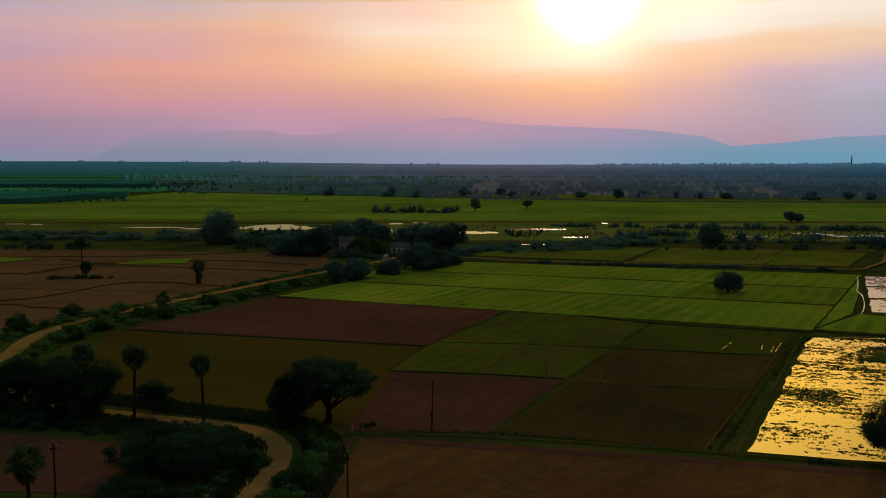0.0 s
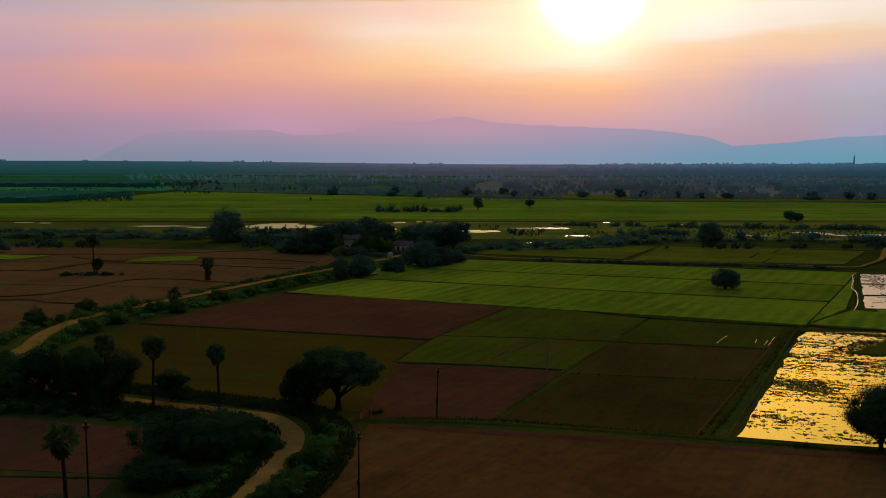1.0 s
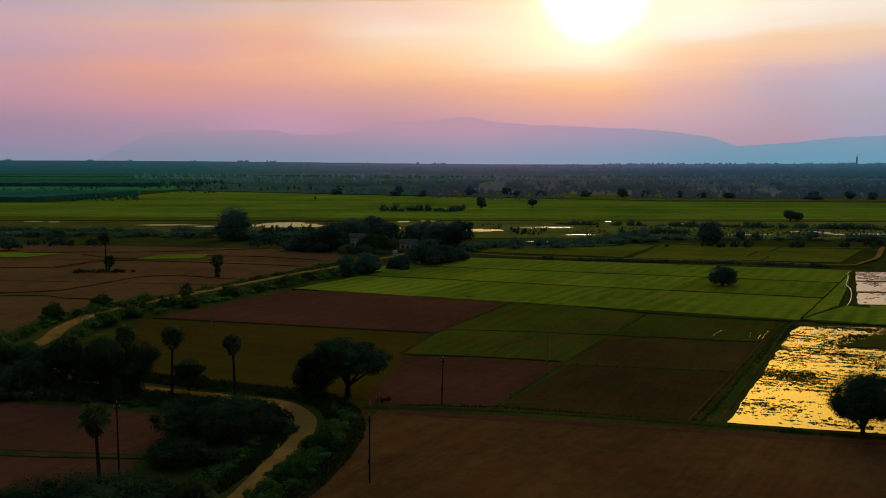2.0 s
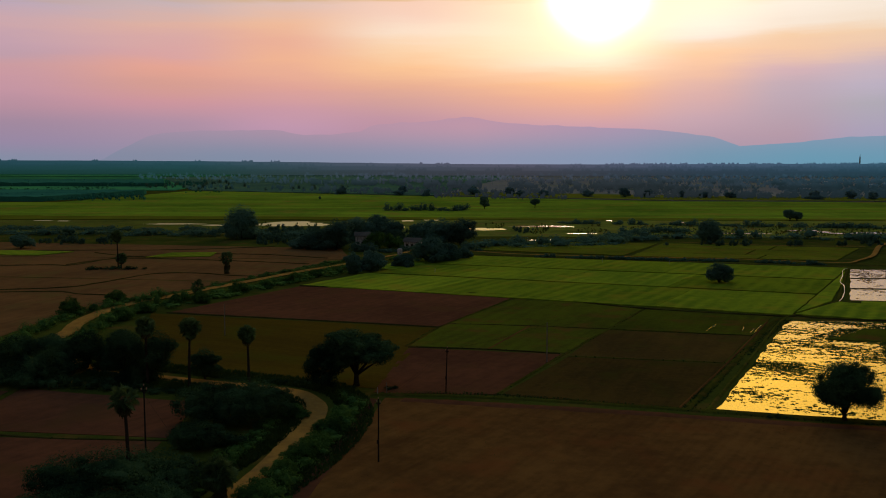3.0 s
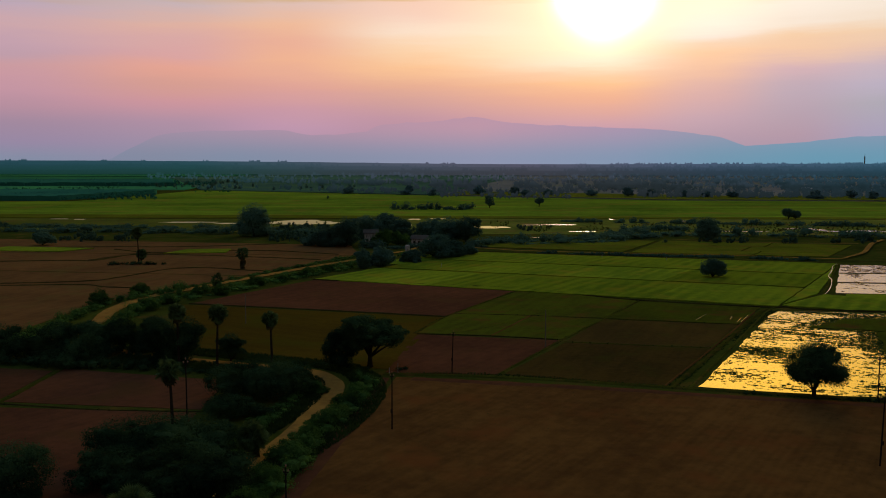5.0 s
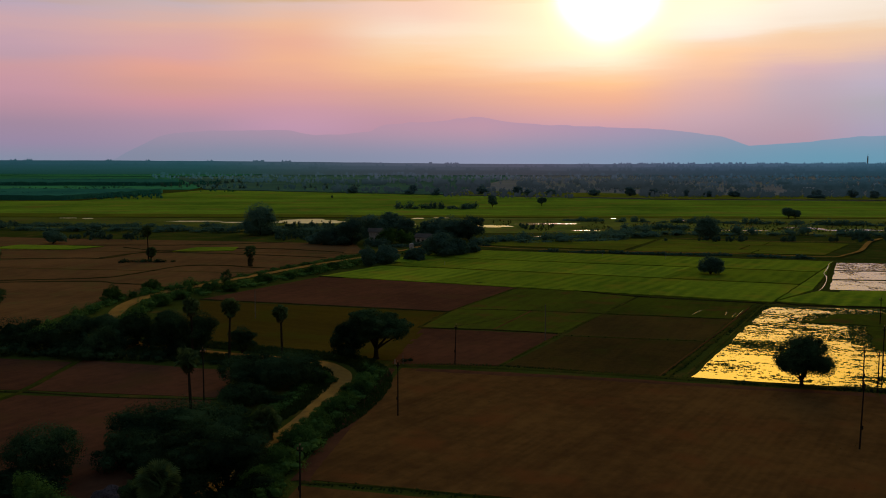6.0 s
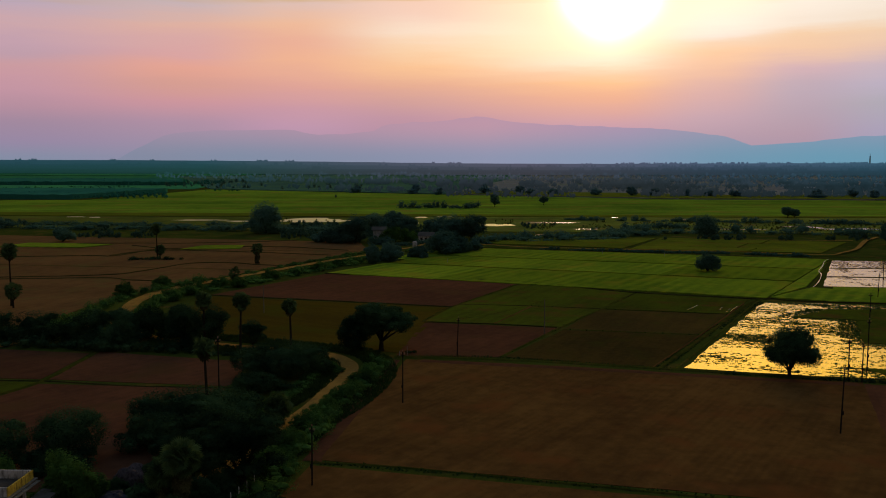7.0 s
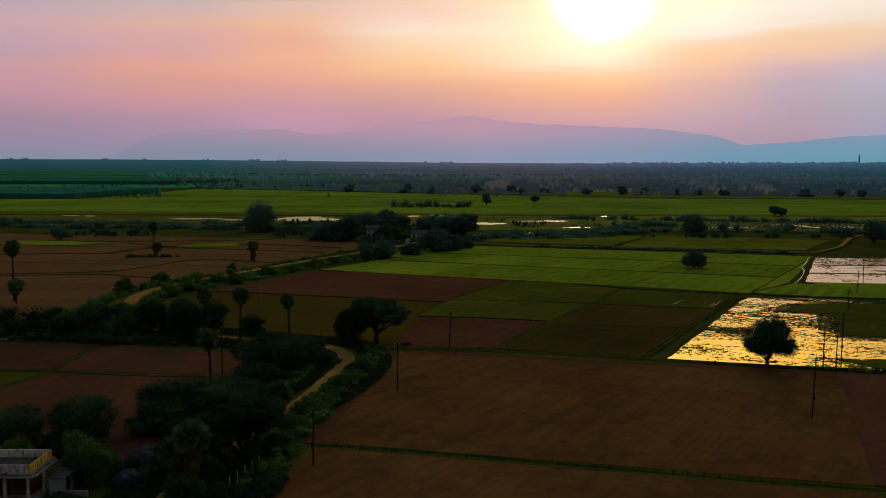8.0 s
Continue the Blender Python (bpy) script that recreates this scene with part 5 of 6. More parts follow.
palm(-71.5, 258.1, 8.2, 5.6, 9, "stout palmyra palm with leaves down its trunk", 34, 26, 0.2, skirt=3.5)
palm(-66.6, 208.6, 5.6, 5.0, 10, "short palmyra palm with a ragged trunk", 24, 22, 0.2, skirt=2.0)
palm(-111.0, 168.0, 16.0, 4.8, 11, PALM + " behind the thicket")
palm(-109.0, 165.0, 6.8, 5.0, 12, "bushy young palmyra palm behind the thicket", 34, 8)

# hedgerows and thickets
hedge([(-120, 127), (-100, 123.5), (-84, 121.5), (-64, 118)], 4.4, 5.0, 90, 0.17, "leaf", "unbroken dark thicket along the red field", 21, gaps=-0.3)
hedge([(-68, 120.5), (-59, 118.4), (-51, 116.6), (-43, 114.6), (-37, 112), (-32, 110)], 3.8, 2.2, 110, 0.14, "leaf", "low dark scrub along the red field", 23, gaps=-0.3)
hedge([(-122, 133), (-100, 130), (-84, 129), (-70, 126)], 6, 5.6, 90, 0.2, "leaf", "unbroken dark thicket along the red field", 22, gaps=-0.3)
hedge([(-15.0, 109), (-15.8, 100), (-17.4, 88), (-19.4, 76), (-20.8, 64), (-21.0, 54), (-22.0, 44)], 4.6, 2.1, 150, 0.12, "leaf_light", "lush roadside weeds and shrubs along the sandy track", 3, gaps=0.0)
hedge([(-25.8, 107), (-25.4, 98), (-26.8, 88), (-28.2, 76), (-31.4, 64), (-32.6, 52)], 3.0, 1.6, 110, 0.12, "leaf_light", "lush roadside weeds and shrubs along the sandy track", 4, gaps=0.0)
hedge([(-10, 117.6), (-15, 118.4), (-22, 121), (-30, 121.6), (-38, 124.5)], 1.8, 1.1, 40, 0.18, "leaf", "low weeds beside the sandy track", 5)
hedge([(-27.5, 115.4), (-33, 117.5), (-38, 119.2), (-47, 122.4), (-55, 125.4), (-62, 128)], 1.3, 1.0, 90, 0.14, "leaf", "dark undergrowth below the grove", 6, gaps=0.0)
hedge([(-73.5, 150), (-75.6, 166), (-77.0, 182), (-72.4, 199), (-62, 217), (-52, 240), (-41, 264), (-31, 280), (-20, 302)], 4.2, 3.2, 130, 0.15, "leaf_light", "ragged roadside shrubs along the farm track", 7, gaps=0.12)
hedge([(-72, 193), (-62, 209), (-53, 227), (-44, 247), (-33, 266)], 6.0, 2.0, 90, 0.16, "leaf_light", "low weeds and shrubs beside the farm track", 24, gaps=0.1)
hedge([(-84, 202), (-73, 220), (-62, 246), (-51, 271), (-40, 292), (-29, 312)], 4.0, 1.2, 70, 0.16, "leaf_light", "low weeds and shrubs beside the farm track", 25, gaps=0.15)
for i, (x, y, w, h) in enumerate(((-85.5, 203, 6, 3.4), (-69.5, 199.5, 5, 2.6), (-63.5, 202, 5.5, 3.2), (-58, 219, 6, 3.4), (-52.5, 228, 5, 2.8), (-47, 240, 6, 3.2), (-42.5, 251, 5, 2.6), (-89, 184, 7, 4.0), (-74.5, 178, 6, 3.6), (-73, 187, 5, 3.0))):
    bush(x, y, bush_meshes(210 + i, w, w * 0.8, h, 2600, 0.26, "leaf_light"), "rounded green shrub beside the farm track", turn=i * 1.1)
hedge([(-88, 128), (-87, 150), (-88.4, 172), (-86, 190), (-76, 212)], 5.0, 3.2, 120, 0.16, "leaf_light", "ragged roadside shrubs along the farm track", 8, gaps=0.05)
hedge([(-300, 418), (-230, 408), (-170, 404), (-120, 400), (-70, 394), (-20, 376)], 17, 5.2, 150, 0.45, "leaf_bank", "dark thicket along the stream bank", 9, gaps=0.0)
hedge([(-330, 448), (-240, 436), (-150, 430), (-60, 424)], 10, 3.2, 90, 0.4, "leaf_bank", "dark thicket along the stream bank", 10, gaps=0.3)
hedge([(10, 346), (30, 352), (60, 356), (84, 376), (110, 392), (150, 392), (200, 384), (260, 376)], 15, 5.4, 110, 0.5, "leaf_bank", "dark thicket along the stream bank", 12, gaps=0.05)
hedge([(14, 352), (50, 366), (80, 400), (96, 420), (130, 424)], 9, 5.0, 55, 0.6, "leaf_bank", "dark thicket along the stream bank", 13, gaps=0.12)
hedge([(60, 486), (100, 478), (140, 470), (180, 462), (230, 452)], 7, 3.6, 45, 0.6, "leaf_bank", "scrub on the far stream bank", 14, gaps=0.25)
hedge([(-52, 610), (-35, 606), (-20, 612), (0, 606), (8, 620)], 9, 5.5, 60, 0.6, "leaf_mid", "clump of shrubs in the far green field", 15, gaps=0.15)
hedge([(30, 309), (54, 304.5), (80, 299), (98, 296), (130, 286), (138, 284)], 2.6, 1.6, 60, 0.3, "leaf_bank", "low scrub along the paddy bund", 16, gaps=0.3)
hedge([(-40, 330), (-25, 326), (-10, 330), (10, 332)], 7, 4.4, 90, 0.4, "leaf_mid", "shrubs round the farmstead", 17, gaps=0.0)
hedge([(44, 103.2), (52, 101.4), (60, 99.6), (72, 97)], 1.2, 0.9, 34, 0.16, "leaf", "low weeds on the bund below the lone tree", 18, gaps=0.3)
hedge([(-118, 268), (-110, 270), (-102, 269)], 4, 1.8, 36, 0.3, "leaf", "scrub round the palm's foot", 19, gaps=0.0)


def woods(name, count, box, sizes, leaf, per, label, seed, thin=0.0, mat="leaf_belt"):
    """Far trees by the hundred, gathered in belts."""
    rng, nr = random.Random(seed), np.random.default_rng(seed)
    (x0, x1), (y0, y1) = box
    blobs, tries = [], 0
    while len(blobs) < count and tries < count * 30:
        tries += 1
        y = y0 * (y1 / y0) ** rng.random()
        x = rng.uniform(x0, x1) * y / y1
        if noise.noise((x / (0.13 * y), y / 170, seed)) + 0.5 * noise.noise((x / (0.03 * y), y / 90, seed)) < thin:
            continue
        h = rng.uniform(*sizes) * rng.uniform(0.6, 1.0)
        w = h * rng.uniform(0.35, 0.65)
        blobs.append(((x, y, h * 0.52 + rise(x, y)), (w * 0.75, w * 0.75, h * 0.5)))
    v, f = leaf_cloud(nr, blobs, per * len(blobs), leaf, 0.3)
    tagged(new(name, cloud_mesh(name, v, f, mat)), label, "woods", kind="stuff")


# woods in haze_* materials glow with painted haze instead of taking light
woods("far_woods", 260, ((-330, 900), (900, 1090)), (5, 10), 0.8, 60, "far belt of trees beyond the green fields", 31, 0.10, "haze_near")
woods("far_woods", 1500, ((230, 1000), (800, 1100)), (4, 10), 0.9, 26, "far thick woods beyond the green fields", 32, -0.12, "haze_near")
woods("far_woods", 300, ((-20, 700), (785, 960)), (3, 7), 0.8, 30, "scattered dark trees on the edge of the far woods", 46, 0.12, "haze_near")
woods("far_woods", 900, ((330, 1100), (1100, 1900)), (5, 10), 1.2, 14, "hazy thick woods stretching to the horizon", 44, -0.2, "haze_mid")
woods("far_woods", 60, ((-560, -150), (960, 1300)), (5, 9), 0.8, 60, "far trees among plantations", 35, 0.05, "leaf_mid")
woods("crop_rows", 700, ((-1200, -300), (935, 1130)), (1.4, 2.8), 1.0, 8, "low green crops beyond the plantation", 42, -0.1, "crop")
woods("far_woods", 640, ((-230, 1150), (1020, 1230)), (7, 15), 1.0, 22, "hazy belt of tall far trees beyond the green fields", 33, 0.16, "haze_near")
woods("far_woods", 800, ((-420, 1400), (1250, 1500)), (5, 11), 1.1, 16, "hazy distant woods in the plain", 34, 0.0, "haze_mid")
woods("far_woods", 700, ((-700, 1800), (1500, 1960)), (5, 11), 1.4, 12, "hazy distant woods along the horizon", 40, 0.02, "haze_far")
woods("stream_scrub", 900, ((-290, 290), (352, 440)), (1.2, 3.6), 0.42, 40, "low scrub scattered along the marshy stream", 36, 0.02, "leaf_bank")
woods("cane_crop", 1000, ((-800, -330), (735, 930)), (4.6, 6.0), 0.6, 14, "dense cane and young trees of the plantation", 37, -2, "cane")
woods("cane_crop", 700, ((-1150, -380), (1130, 1350)), (6, 8), 0.8, 14, "dense cane and young trees of the plantation", 38, -2, "cane")
woods("reeds", 900, ((-120, 260), (405, 482)), (0.5, 1.4), 0.30, 16, "low reeds breaking the stream pools", 41, 0.0, "marsh")


# ---- poles and wires ----
def utility_pole(x, y, h, seed, label, mat="iron", arm=1.3, yaw=0.0, tilt=0.0):
    ob = thing("utility_pole", label, "utility pole", at=(x, y, 0.0))
    ob.rotation_euler = (0, radians(tilt), yaw)
    part("shaft", Shape().tube([(0, 0, -0.3), (0, 0, h * 0.5), (0, 0, h)], [0.11, 0.095, 0.07], 8).mesh("shaft", mat), ob)
    if arm:
        part("crossarm", Shape().box((-arm / 2, -0.05, h - 0.55), (arm / 2, 0.05, h - 0.43)).mesh("crossarm", "iron"), ob)
        for k in (-0.46, 0.46):
            part("brace", Shape().tube([(k * arm * 0.7, 0, h - 0.5), (0, 0, h - 1.0)], [0.025, 0.025], 5).mesh("brace", "iron"), ob)
        for px, pz in ((-arm * 0.45, h - 0.43), (arm * 0.45, h - 0.43), (0, h)):
            s = Shape().tube([(px, 0, pz), (px, 0, pz + 0.10), (px, 0, pz + 0.13), (px, 0, pz + 0.25)], [0.03, 0.03, 0.08, 0.04], 8)
            part("insulator", s.mesh("insulator", "glaze"), ob, "brown porcelain insulator")
        part("switch_box", Shape().box((-0.14, -0.22, h * 0.30), (0.14, -0.1, h * 0.30 + 0.5)).mesh("switch_box", "iron"), ob)
    return ob


def wire(a, b, sag=0.5):
    a, b = Vector(a), Vector(b)
    pts = [a.lerp(b, i / 14) - Vector((0, 0, sag * 4 * (i / 14) * (1 - i / 14))) for i in range(15)]
    ob = new("power_line", Shape().tube(pts, [0.009] * 15, 4).mesh("power_line", "iron"))
    return tagged(ob, "thin sagging overhead power line between poles", "power line")


POLE = "slim dark utility pole with a crossarm"
LINE = [(-17.0, 50.2, 6.7), (-9.3, 83.9, 7.7), (-1.5, 116.0, 7.0), (16.4, 137.2, 7.2)]
for i, (x, y, h) in enumerate(LINE):
    utility_pole(x, y, h, i, POLE + " in the red field" if i < 3 else "pale cement utility pole among paddies", "iron" if i < 3 else "post", 0.55 if i < 3 else 0, radians(-15), (0.6, 0.2, 1.6, -0.4)[i])
for (ax, ay, ah), (bx, by, bh) in zip(LINE[:-1], LINE[1:]):
    for k in (-0.25, 0.25):
        wire((ax + k, ay, ah - 0.2), (bx + k, by, bh - 0.2))
utility_pole(-34.6, 76.8, 11.0, 5, POLE + " beside a palmyra palm", arm=0.6, yaw=0.4)
utility_pole(49.3, 70.7, 8.6, 6, POLE + " in the red field", yaw=0.3, tilt=1.5)
utility_pole(63.0, 100.6, 6.6, 7, POLE + " beside the flooded paddy", arm=0.7, yaw=0.3)
utility_pole(64.2, 98.2, 6.4, 8, POLE + " beside the flooded paddy", arm=0.7, yaw=0.3)
utility_pole(67.8, 104.5, 9.2, 9, POLE + " in the flooded paddy", arm=0.7, yaw=0.3)
utility_pole(91.4, 156, 6.0, 10, POLE + " in the flooded paddy", arm=0.9)
utility_pole(107.4, 187, 6.4, 11, POLE + " in the green paddy", arm=0.6, tilt=1.0)
utility_pole(118.0, 207, 7.4, 12, POLE + " in the green paddy", arm=0.6, tilt=-1.0)
utility_pole(-47.1, 160, 6.6, 13, "thin pale cement pole in the stubble field", "post", 0)
wire((49.3, 70.7, 8.3), (63.0, 100.6, 6.3), 0.6)
wire((67.8, 104.5, 8.9), (91.4, 156, 5.7), 0.8)
wire((91.4, 156, 5.8), (107.4, 187, 6.2), 0.5)
wire((-34.6, 76.8, 10.1), (-17.0, 50.2, 6.5), 0.7)


def post(x, y, h, label, mat="white", r=0.07):
    ob = new("post", Shape().tube([(x, y, -0.1), (x, y, h * 0.9), (x, y, h)], [r, r, r * 0.7], 6).mesh("post", mat))
    return tagged(ob, label, "post")


post(-10.6, 114.8, 1.9, "pale cement marker post at the field corner", "post")
post(-12.0, 114.6, 1.1, "short pale marker post at the field corner")
for x, y in ((52, 291), (74, 285), (-6, 262)):
    post(x, y, 1.6, "thin pale stake standing in the rice paddy", "white", 0.06)
for i in range(7):
    post(-23.0 - 0.42 * i, 48.6 - 1.7 * i, 1.7, "pale cement fence post beside the track", "white", 0.06)
for i in range(6):
    ax, ay, bx, by = -23.0 - 0.42 * i, 48.6 - 1.7 * i, -23.42 - 0.42 * i, 46.9 - 1.7 * i
    ob = new("fence_wire", Shape().tube([(ax, ay, 1.2), ((ax + bx) / 2, (ay + by) / 2, 1.16), (bx, by, 1.2)], [0.008] * 3, 4).mesh("fence_wire", "iron"))
    tagged(ob, "thin fence wire between cement posts", "wire")


def tower(x, y, h):
    """A lattice mast far away on the horizon."""
    ob = thing("mast", "distant lattice radio mast above the tree line", "mast", at=(x, y, 0))
    # pale post material on legs and braces stands in for haze
    leg = Shape().tube([(0, 0, 0), (0, 0, h)], [0.6, 0.4], 5).mesh("leg", "post")
    for sx, sy in ((-1, -1), (1, -1), (1, 1), (-1, 1)):
        part("leg", leg, ob, m=Matrix.Translation((sx * 1.3, sy * 1.3, 0)) @ Euler((sy * 0.012, -sx * 0.012, 0)).to_matrix().to_4x4())
    for i in range(9):
        z = h * (i + 0.5) / 9
        r = 1.3 - 0.6 * z / h
        part("brace", Shape().box((-r, -r, z), (r, r, z + 0.9)).mesh("brace", "post"), ob)
    part("antenna", Shape().tube([(0, 0, h), (0, 0, h + 6)], [0.5, 0.3], 5).mesh("antenna", "iron"), ob)


tower(1060, 2316, 46)


# ---- buildings ----
def farmhouse():
    """Flat-roofed house with a parapet, an eaves slab, a pillared veranda."""
    ob = thing("farmhouse", "weathered flat-roofed concrete house with yellow parapet", "house", at=(-43.9, 36.9, 0))
    w, d, roof, top = 9.5, 5.0, 3.45, 4.5
    # walls coloured near-black to imitate the shade under the veranda
    part("wall", Shape().box((-w, 2.4, 0), (-1.1, 2.6, roof)).box((-w, d - 0.25, 0), (-1.1, d, roof)).box((-1.3, 2.6, 0), (-1.1, d - 0.25, roof)).box((-w, 2.6, 0), (-w + 0.2, d - 0.25, roof)).mesh("wall", "shade_stain"), ob, "plaster wall with the veranda's shade in its colour")
    part("plinth", Shape().box((-w - 0.1, -0.05, -0.1), (0.0, d + 0.1, 0.4), 0.04).mesh("plinth", "concrete"), ob, "grey concrete plinth")
    part("roof_slab", Shape().box((-w - 0.3, -0.25, roof), (0.3, d + 0.3, roof + 0.16), 0.03).mesh("roof_slab", "concrete"), ob, "stained concrete roof slab")
    z0 = roof + 0.16
    part("parapet", Shape().box((-w, 0.0, z0), (-0.16, 0.16, top), 0.03).mesh("parapet", "white"), ob, "grey whitewashed parapet")
    part("parapet", Shape().box((-0.16, 0.0, z0), (0.0, d, top), 0.03).mesh("parapet", "lime"), ob, "yellow limewashed parapet")
    part("parapet", Shape().box((-w, d - 0.16, z0), (-0.16, d, top), 0.03).mesh("parapet", "white"), ob, "grey whitewashed parapet")
    part("parapet", Shape().box((-w - 0.16, 0.0, z0), (-w, d, top), 0.03).mesh("parapet", "white"), ob, "grey whitewashed parapet")
    part("ledge", Shape().box((-w - 0.2, -0.75, roof - 0.12), (0.5, -0.25, roof - 0.02), 0.03).box((0.3, -0.25, roof - 0.12), (0.7, d, roof - 0.02), 0.03).mesh("ledge", "concrete"), ob, "projecting concrete sunshade")
    for px in (-0.5, -2.9, -5.3, -7.7):
        part("pillar", Shape().box((px, 0.05, 0.4), (px + 0.26, 0.31, roof), 0.02).mesh("pillar", "white"), ob)
    part("pillar", Shape().box((-0.5, 3.6, 0.4), (-0.24, 3.86, roof), 0.02).mesh("pillar", "white"), ob)
    door = part("door", Shape().box((-4.4, 2.32, 0.4), (-3.4, 2.395, 2.45)).mesh("door", "dark"), ob, "dark wooden door")
    part("handle", Shape().tube([(-3.55, 2.3, 1.4), (-3.55, 2.25, 1.5), (-3.55, 2.3, 1.6)], [0.02] * 3, 5).mesh("handle", "iron"), door)
    for px in (-2.8, -6.6):
        win = part("window", Shape().box((px, 2.35, 1.3), (px + 1.1, 2.395, 2.4)).mesh("window", "dark"), ob, "dark slab standing for an unlit window opening")
        part("window_frame", Shape().box((px - 0.08, 2.3, 1.22), (px + 1.18, 2.36, 1.3)).box((px - 0.08, 2.3, 2.4), (px + 1.18, 2.36, 2.48)).box((px + 0.5, 2.3, 1.3), (px + 0.58, 2.34, 2.4)).mesh("window_frame", "iron"), win)
    part("drain_spout", Shape().tube([(-2.4, 0.1, z0 + 0.1), (-2.4, -0.5, z0 + 0.02)], [0.06, 0.06], 6).mesh("drain_spout", "iron"), ob)
    part("roof_floor", Shape().box((-w + 0.02, 0.18, z0), (-0.18, d - 0.18, z0 + 0.03), 0.01).mesh("roof_floor", "shade_stain"), ob, "black-stained flat roof floor")
    for px in (-0.09, -2.0, -4.0):
        part("rebar", Shape().tube([(px, d - 0.08, top), (px + 0.02, d - 0.08, top + 0.5)], [0.012, 0.012], 4).mesh("rebar", "iron"), ob)


def shed():
    ob = thing("shed", "small pale-blue outhouse with a flat cement roof", "shed", at=(-43.5, 40.0, 0))
    part("wall", Shape().box((0, 0, 0), (1.5, 0.16, 2.0)).box((1.34, 0.16, 0), (1.5, 2.6, 2.0)).box((0, 2.6, 0), (1.5, 2.76, 2.0)).box((0, 0.16, 0), (0.16, 2.6, 2.0)).mesh("wall", "blue"), ob)
    part("roof", Shape().box((-0.1, -0.3, 2.0), (1.85, 3.0, 2.14), 0.03).mesh("roof", "sheet"), ob, "grey cement roof slab")
    part("door", Shape().box((1.505, 0.8, 0.05), (1.55, 1.6, 1.75)).mesh("door", "dark"), ob, "dark plank door")
    part("low_wall", Shape().box((1.5, -0.1, 0), (4.2, 0.08, 0.7), 0.03).mesh("low_wall", "concrete"), ob, "low grey yard wall")


def heap(x, y, w, d, h, mat, label, name, seed):
    v, f = [], []
    n, m = 56, 24
    for j in range(m + 1):
        el = math.pi / 2 * j / m
        for i in range(n):
            t = 2 * math.pi * i / n
            p = Vector((math.cos(t) * math.cos(el), math.sin(t) * math.cos(el), math.sin(el) ** 0.75))
            r = 1 + 0.20 * noise.noise(p * 2.0 + Vector((seed, 0, 0))) + 0.03 * noise.noise(p * 6) + 0.025 * noise.noise(p * 15) + 0.05 * math.sin(9 * t + 3 * p.z) * (1 - p.z)
            v.append((x + p.x * r * w / 2, y + p.y * r * d / 2, p.z * r * h - 0.05))
    for j in range(m):
        for i in range(n):
            k = (i + 1) % n
            f.append((j * n + i, j * n + k, (j + 1) * n + k, (j + 1) * n + i))
    tagged(new(name, smooth(mesh(name, v, f, mat))), label, "heap")


farmhouse()
shed()
heap(-36.5, 49.4, 4.2, 3.2, 2.4, "straw", "rounded grey straw stack beside the palms", "haystack", 1.0)
heap(-36.5, 43.6, 3.4, 2.8, 1.6, "tarp", "lower heap under a dark tarpaulin", "tarpaulin", 4.0)


def cottage(x, y, w, d, wall, turn, roof, label):
    """A small house among the trees: walls, tiled gable roof, door and windows."""
    ob = thing("cottage", label, "house", at=(x, y, 0))
    ob.rotation_euler[2] = turn
    part("wall", Shape().box((-w / 2, -d / 2, 0), (w / 2, d / 2, wall)).mesh("wall", "white"), ob)
    s, r = Shape(), wall + d * 0.28
    a, b = w / 2 + 0.4, d / 2 + 0.5
    s.add([(-a, -b, wall - 0.1), (a, -b, wall - 0.1), (a, 0, r), (-a, 0, r), (-a, b, wall - 0.1), (a, b, wall - 0.1),
           (-a, -b, wall - 0.25), (a, -b, wall - 0.25), (-a, b, wall - 0.25), (a, b, wall - 0.25)],
          [(0, 1, 2, 3), (3, 2, 5, 4), (6, 7, 1, 0), (8, 4, 5, 9), (6, 0, 3, 4, 8), (7, 9, 5, 2, 1), (6, 8, 9, 7)])
    part("roof", s.mesh("roof", roof), ob)
    part("door", Shape().box((-0.5, -d / 2 - 0.05, 0), (0.5, -d / 2 - 0.004, 2.0)).mesh("door", "dark"), ob)
    for k in (-0.3, 0.3):
        part("window", Shape().box((k * w - 0.45, -d / 2 - 0.04, 1.0), (k * w + 0.45, -d / 2 - 0.004, 2.1)).mesh("window", "dark"), ob)
    for k in (-0.42, -0.14, 0.14, 0.42):
        part("veranda_post", Shape().tube([(k * w, -d / 2 - 1.2, 0), (k * w, -d / 2 - 1.2, wall - 0.3)], [0.09, 0.08], 6).mesh("veranda_post", "white"), ob)


cottage(-38.0, 350, 6, 5, 4.6, 0.1, "sheet", "whitewashed two-storey farmhouse among dark trees")
cottage(-16.5, 341, 6.5, 5, 3.0, -0.15, "sheet", "low whitewashed cottage with a pillared veranda")
tagged(new("water_tank", Shape().tube([(-19.8, 306, 0), (-19.8, 306, 3.2), (-19.8, 306, 3.5)], [0.9, 0.9, 0.5], 12).mesh("water_tank", "white")), "small white cement water tank by the farm track", "tank")
for x, y, w in ((392, 985, 6), (399, 986, 5), (561, 1330, 9), (533, 1160, 8), (541, 1162, 7), (549, 1161, 8), (719, 1490, 10), (464, 918, 5), (610, 1240, 8)):
    cottage(x, y, w, 5, 3.6, 0.15 * math.sin(x), "white", "tiny pale village house among far trees")


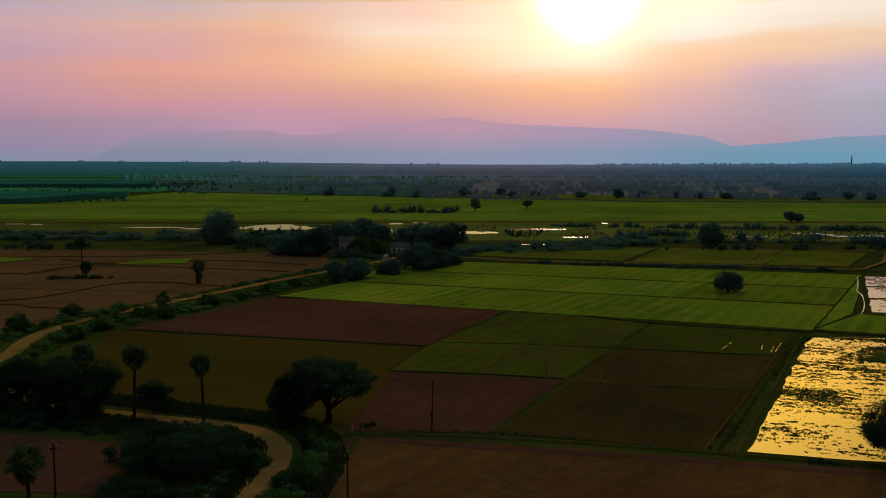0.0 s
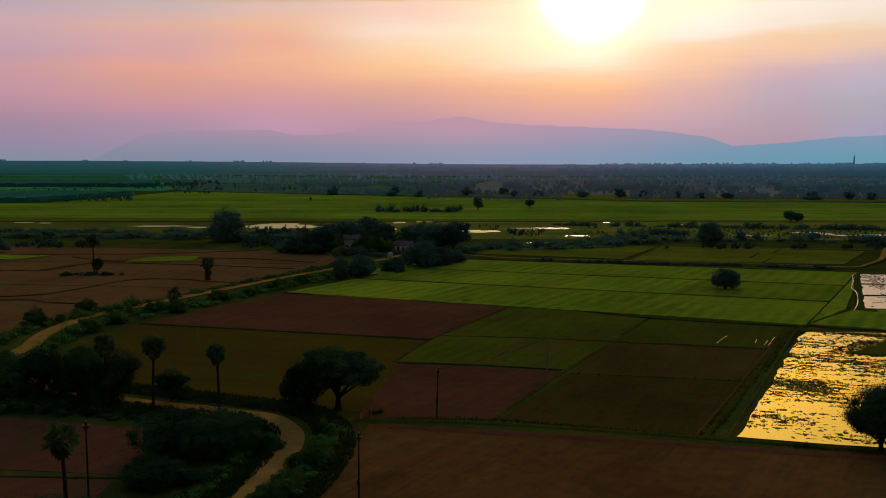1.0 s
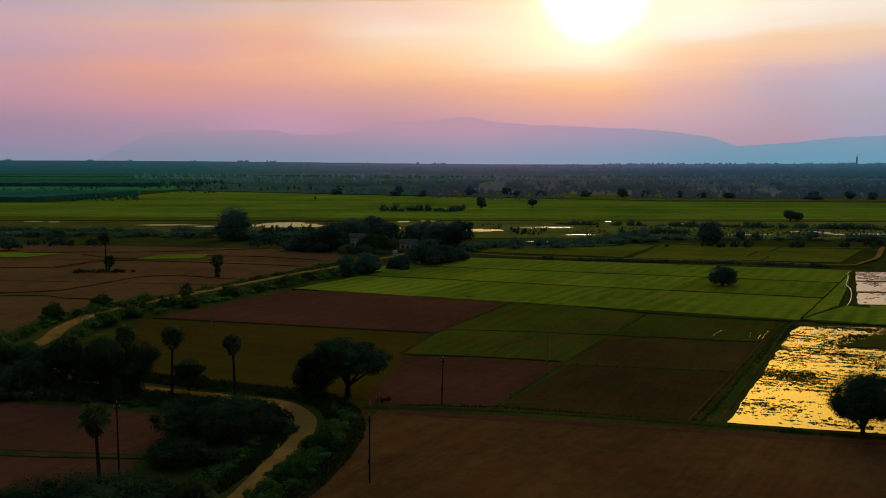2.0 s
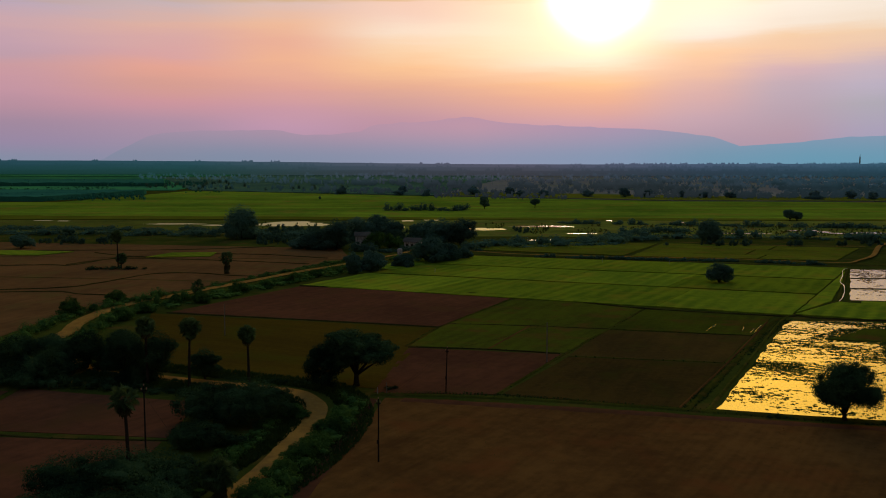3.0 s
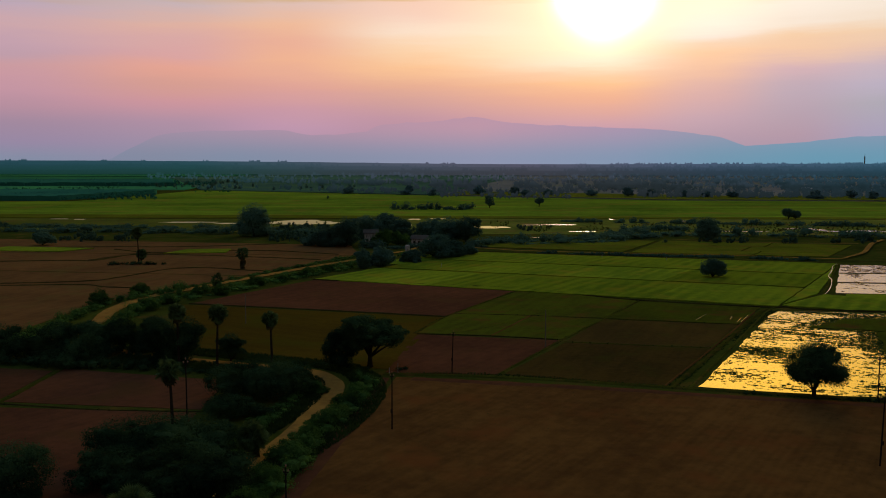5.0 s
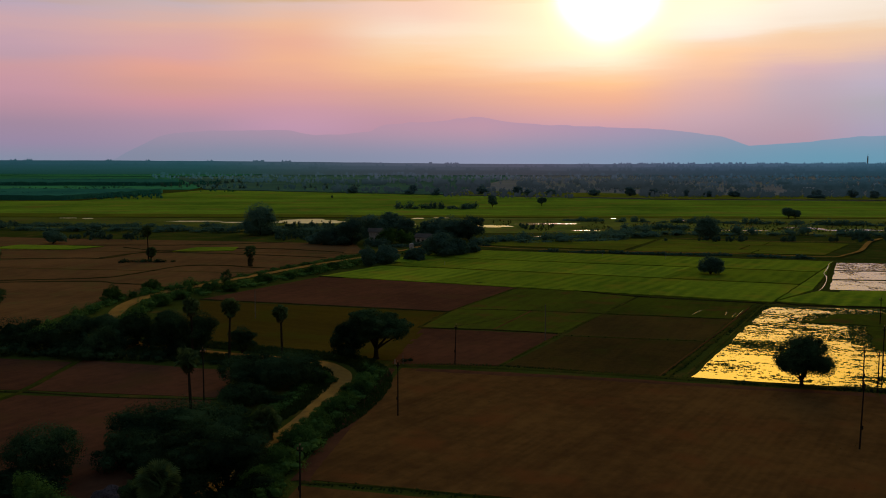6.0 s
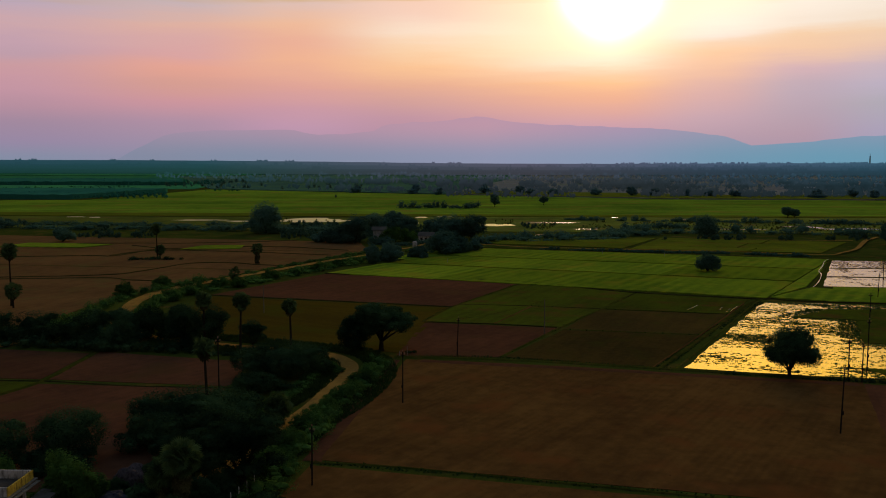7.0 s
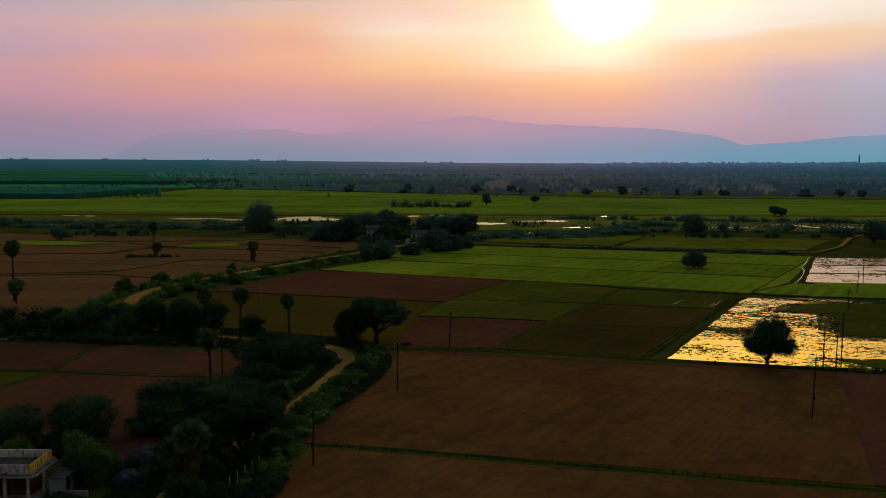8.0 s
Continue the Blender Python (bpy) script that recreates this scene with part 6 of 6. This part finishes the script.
# ---- small growth ----
def weeds():
    """Rice tufts and weed mats standing in the flooded paddy, in streaks along the planting lines."""
    rng = random.Random(5)
    v, f = [], []
    a, b, c, d = W_A, W_B, W_C, W_D
    def within(p, q, grow):
        m = sum((Vector(v) for v in q), Vector((0, 0))) / 4
        c = [m + (Vector(v) - m) * grow for v in q]
        return all((c[(i + 1) % 4] - c[i]).cross(p - c[i]) > 0 for i in range(4))

    while len(f) < 150000:
        s, t = rng.random(), rng.random()
        p = a.lerp(b, s).lerp(d.lerp(c, s), t)
        u, w = p.x * math.cos(ROW) + p.y * math.sin(ROW), -p.x * math.sin(ROW) + p.y * math.cos(ROW)
        k = u + 0.3 * w
        q = 0.55 * noise.noise((k / 9, w / 1.7, 1)) + 0.5 * noise.noise((k / 3, w / 0.9, 4)) + 0.6 * noise.noise((k / 16, w / 7, 8)) + 0.75 * noise.noise((u * 1.1, w * 1.3, 2)) + rng.gauss(0, 0.14)
        q += 0.14 * ease((t - 0.45) / 0.4) - 0.22 * (1 - ease((t - 0.12) / 0.45))
        q += 0.75 * math.exp(-(((u - 60) / 9) ** 2 + ((w - 163) / 5) ** 2)) + 0.7 * math.exp(-(((p.x - 56) / 4) ** 2 + ((p.y - 132) / 4) ** 2)) + max(0, s - 0.18) * 1.3 * (0.5 + t) - 0.10
        if any(within(p, g, 0.94) for g in GRASS):
            continue
        if any(within(p, g, 1.16) for g in GRASS):
            q += 0.45
        if q < 0.24 - rng.random() * 0.2 or (s > 0.6 and rng.random() < 0.75):
            continue
        x, y, r = p.x, p.y, rng.uniform(0.05, 0.18)
        k = len(v)
        for i in range(3):
            g = rng.uniform(0, 6.28)
            lift = rng.uniform(0.02, 0.09)
            v += [(x + r * math.cos(g), y + r * math.sin(g), 0.11), (x - r * math.cos(g), y - r * math.sin(g), 0.11), (x + rng.uniform(-r, r), y + rng.uniform(-r, r), 0.11 + lift)]
            f.append((k + 3 * i, k + 3 * i + 1, k + 3 * i + 2))
    tagged(new("rice_tufts", mesh("rice_tufts", v, f, "leaf_light")), "rice tufts and weeds in the flooded paddy", "tufts", kind="stuff")


def verge():
    """Grass along the near track and bunds."""
    rng = random.Random(9)
    v, f = [], []
    lines = [(path([(-31, 30), (-27.0, 65), (-20.6, 89), (-19.2, 104), (-23.3, 114.8), (-35.6, 120.3), (-61, 130)], 0.5), 7.5, 24000),
             (path([(-13, 114.6), (6, 114.6), (37, 105.8), (66, 98.2), (110, 88)], 0.5), 0.8, 1600),
             (path([(-18.5, 57.6), (12.6, 51.2), (46.5, 43.4)], 0.5), 0.4, 350),
             (path([(33.4, 106.8), (51.3, 140.0), (75, 180)], 0.5), 1.0, 700)]
    for line, width in BUND_LINES:
        near = [p for p in line if p.y < 330 and abs(p.x) < 150]
        if len(near) > 2:
            lines.append((near, 0.2 + 0.2 * width, int(len(near) * 4)))
    for line, width, count in lines:
        for _ in range(count):
            i = rng.randrange(1, len(line))
            p, d = line[i], (line[i] - line[i - 1]).normalized()
            o = rng.choice((-1, 1)) * (2.1 + rng.random() * (width - 2.1)) if width > 3 else rng.uniform(-width, width)
            if p.x < -30 and p.y > 110 and abs(o) < 2.4:
                continue
            x, y = p.x - d.y * o, p.y + d.x * o
            for _k in range(2):
                g, h, r = rng.uniform(0, 6.28), rng.uniform(0.2, 0.65) * (1 if width > 3 else 0.45), rng.uniform(0.06, 0.2)
                k = len(v)
                v += [(x + r * math.cos(g), y + r * math.sin(g), 0.0), (x - r * math.cos(g), y - r * math.sin(g), 0.0), (x + rng.uniform(-0.3, 0.3), y + rng.uniform(-0.3, 0.3), h)]
                f.append((k, k + 1, k + 2))
    tagged(new("verge_grass", mesh("verge_grass", v, f, "verge")), "rough grass along the track and bunds", "grass", kind="stuff")


def mud():
    """Clods and mud bars breaking the shallow water of the pale plots."""
    rng = random.Random(15)
    v, f = [], []
    a, b, c, d = Vector((101.8, 208.2)), Vector((175, 200.0)), Vector((210, 268.0)), Vector((130.6, 273.0))
    while len(f) < 18000:
        s, t = rng.random() * 0.8, rng.random()
        p = a.lerp(b, s).lerp(d.lerp(c, s), t)
        q = noise.noise((p.x / 7, p.y / 5, 1)) + 0.6 * noise.noise((p.x / 2, p.y / 2, 3)) + (0.45 if t > 0.66 else -0.05)
        if q < 0.25:
            continue
        r, k = rng.uniform(0.15, 0.6), len(v)
        g = rng.uniform(0, 6.28)
        v += [(p.x + r * math.cos(g + i * 1.57), p.y + 0.6 * r * math.sin(g + i * 1.57), 0.15) for i in range(4)] + [(p.x, p.y, 0.22)]
        f += [(k + i, k + (i + 1) % 4, k + 4) for i in range(4)]
    tagged(new("mud_clods", mesh("mud_clods", v, f, "soil")), "wet mud clods in the shallow flooded plots", "mud", kind="stuff")


def clods():
    """Clods, stubble and stray weeds over the ploughed near fields."""
    rng = random.Random(23)
    for name, mat, count, label in (("clods", "soil", 1500, "dry soil clods scattered over the ploughed fields"), ("stray_weeds", "verge", 90, "stray weeds scattered over the ploughed fields")):
        v, f = [], []
        while len(f) < count * 4:
            x, y = rng.uniform(-22, 60), rng.uniform(30, 112)
            edge = 112.4 - (x + 10.6) * 0.198
            if y > edge or x < -17.4 + max(0, y - 58) * 0.13 or abs(y - (56.4 - (x + 8) * 0.235)) < 1.2:
                continue
            if noise.noise((x / 7, y / 11, 3)) + 0.5 * noise.noise((x / 2, y / 3, 6)) < 0.12:
                continue
            r, k, g = rng.uniform(0.03, 0.09), len(v), rng.uniform(0, 6.28)
            v += [(x + r * math.cos(g + i * 1.57), y + r * math.sin(g + i * 1.57), 0.03) for i in range(4)] + [(x + rng.uniform(-0.05, 0.05), y, 0.06 + r * rng.uniform(0.5, 1.2))]
            f += [(k + i, k + (i + 1) % 4, k + 4) for i in range(4)]
        tagged(new(name, mesh(name, v, f, mat)), label, "clods" if mat == "soil" else "weeds", kind="stuff")


mud()
weeds()
verge()
clods()
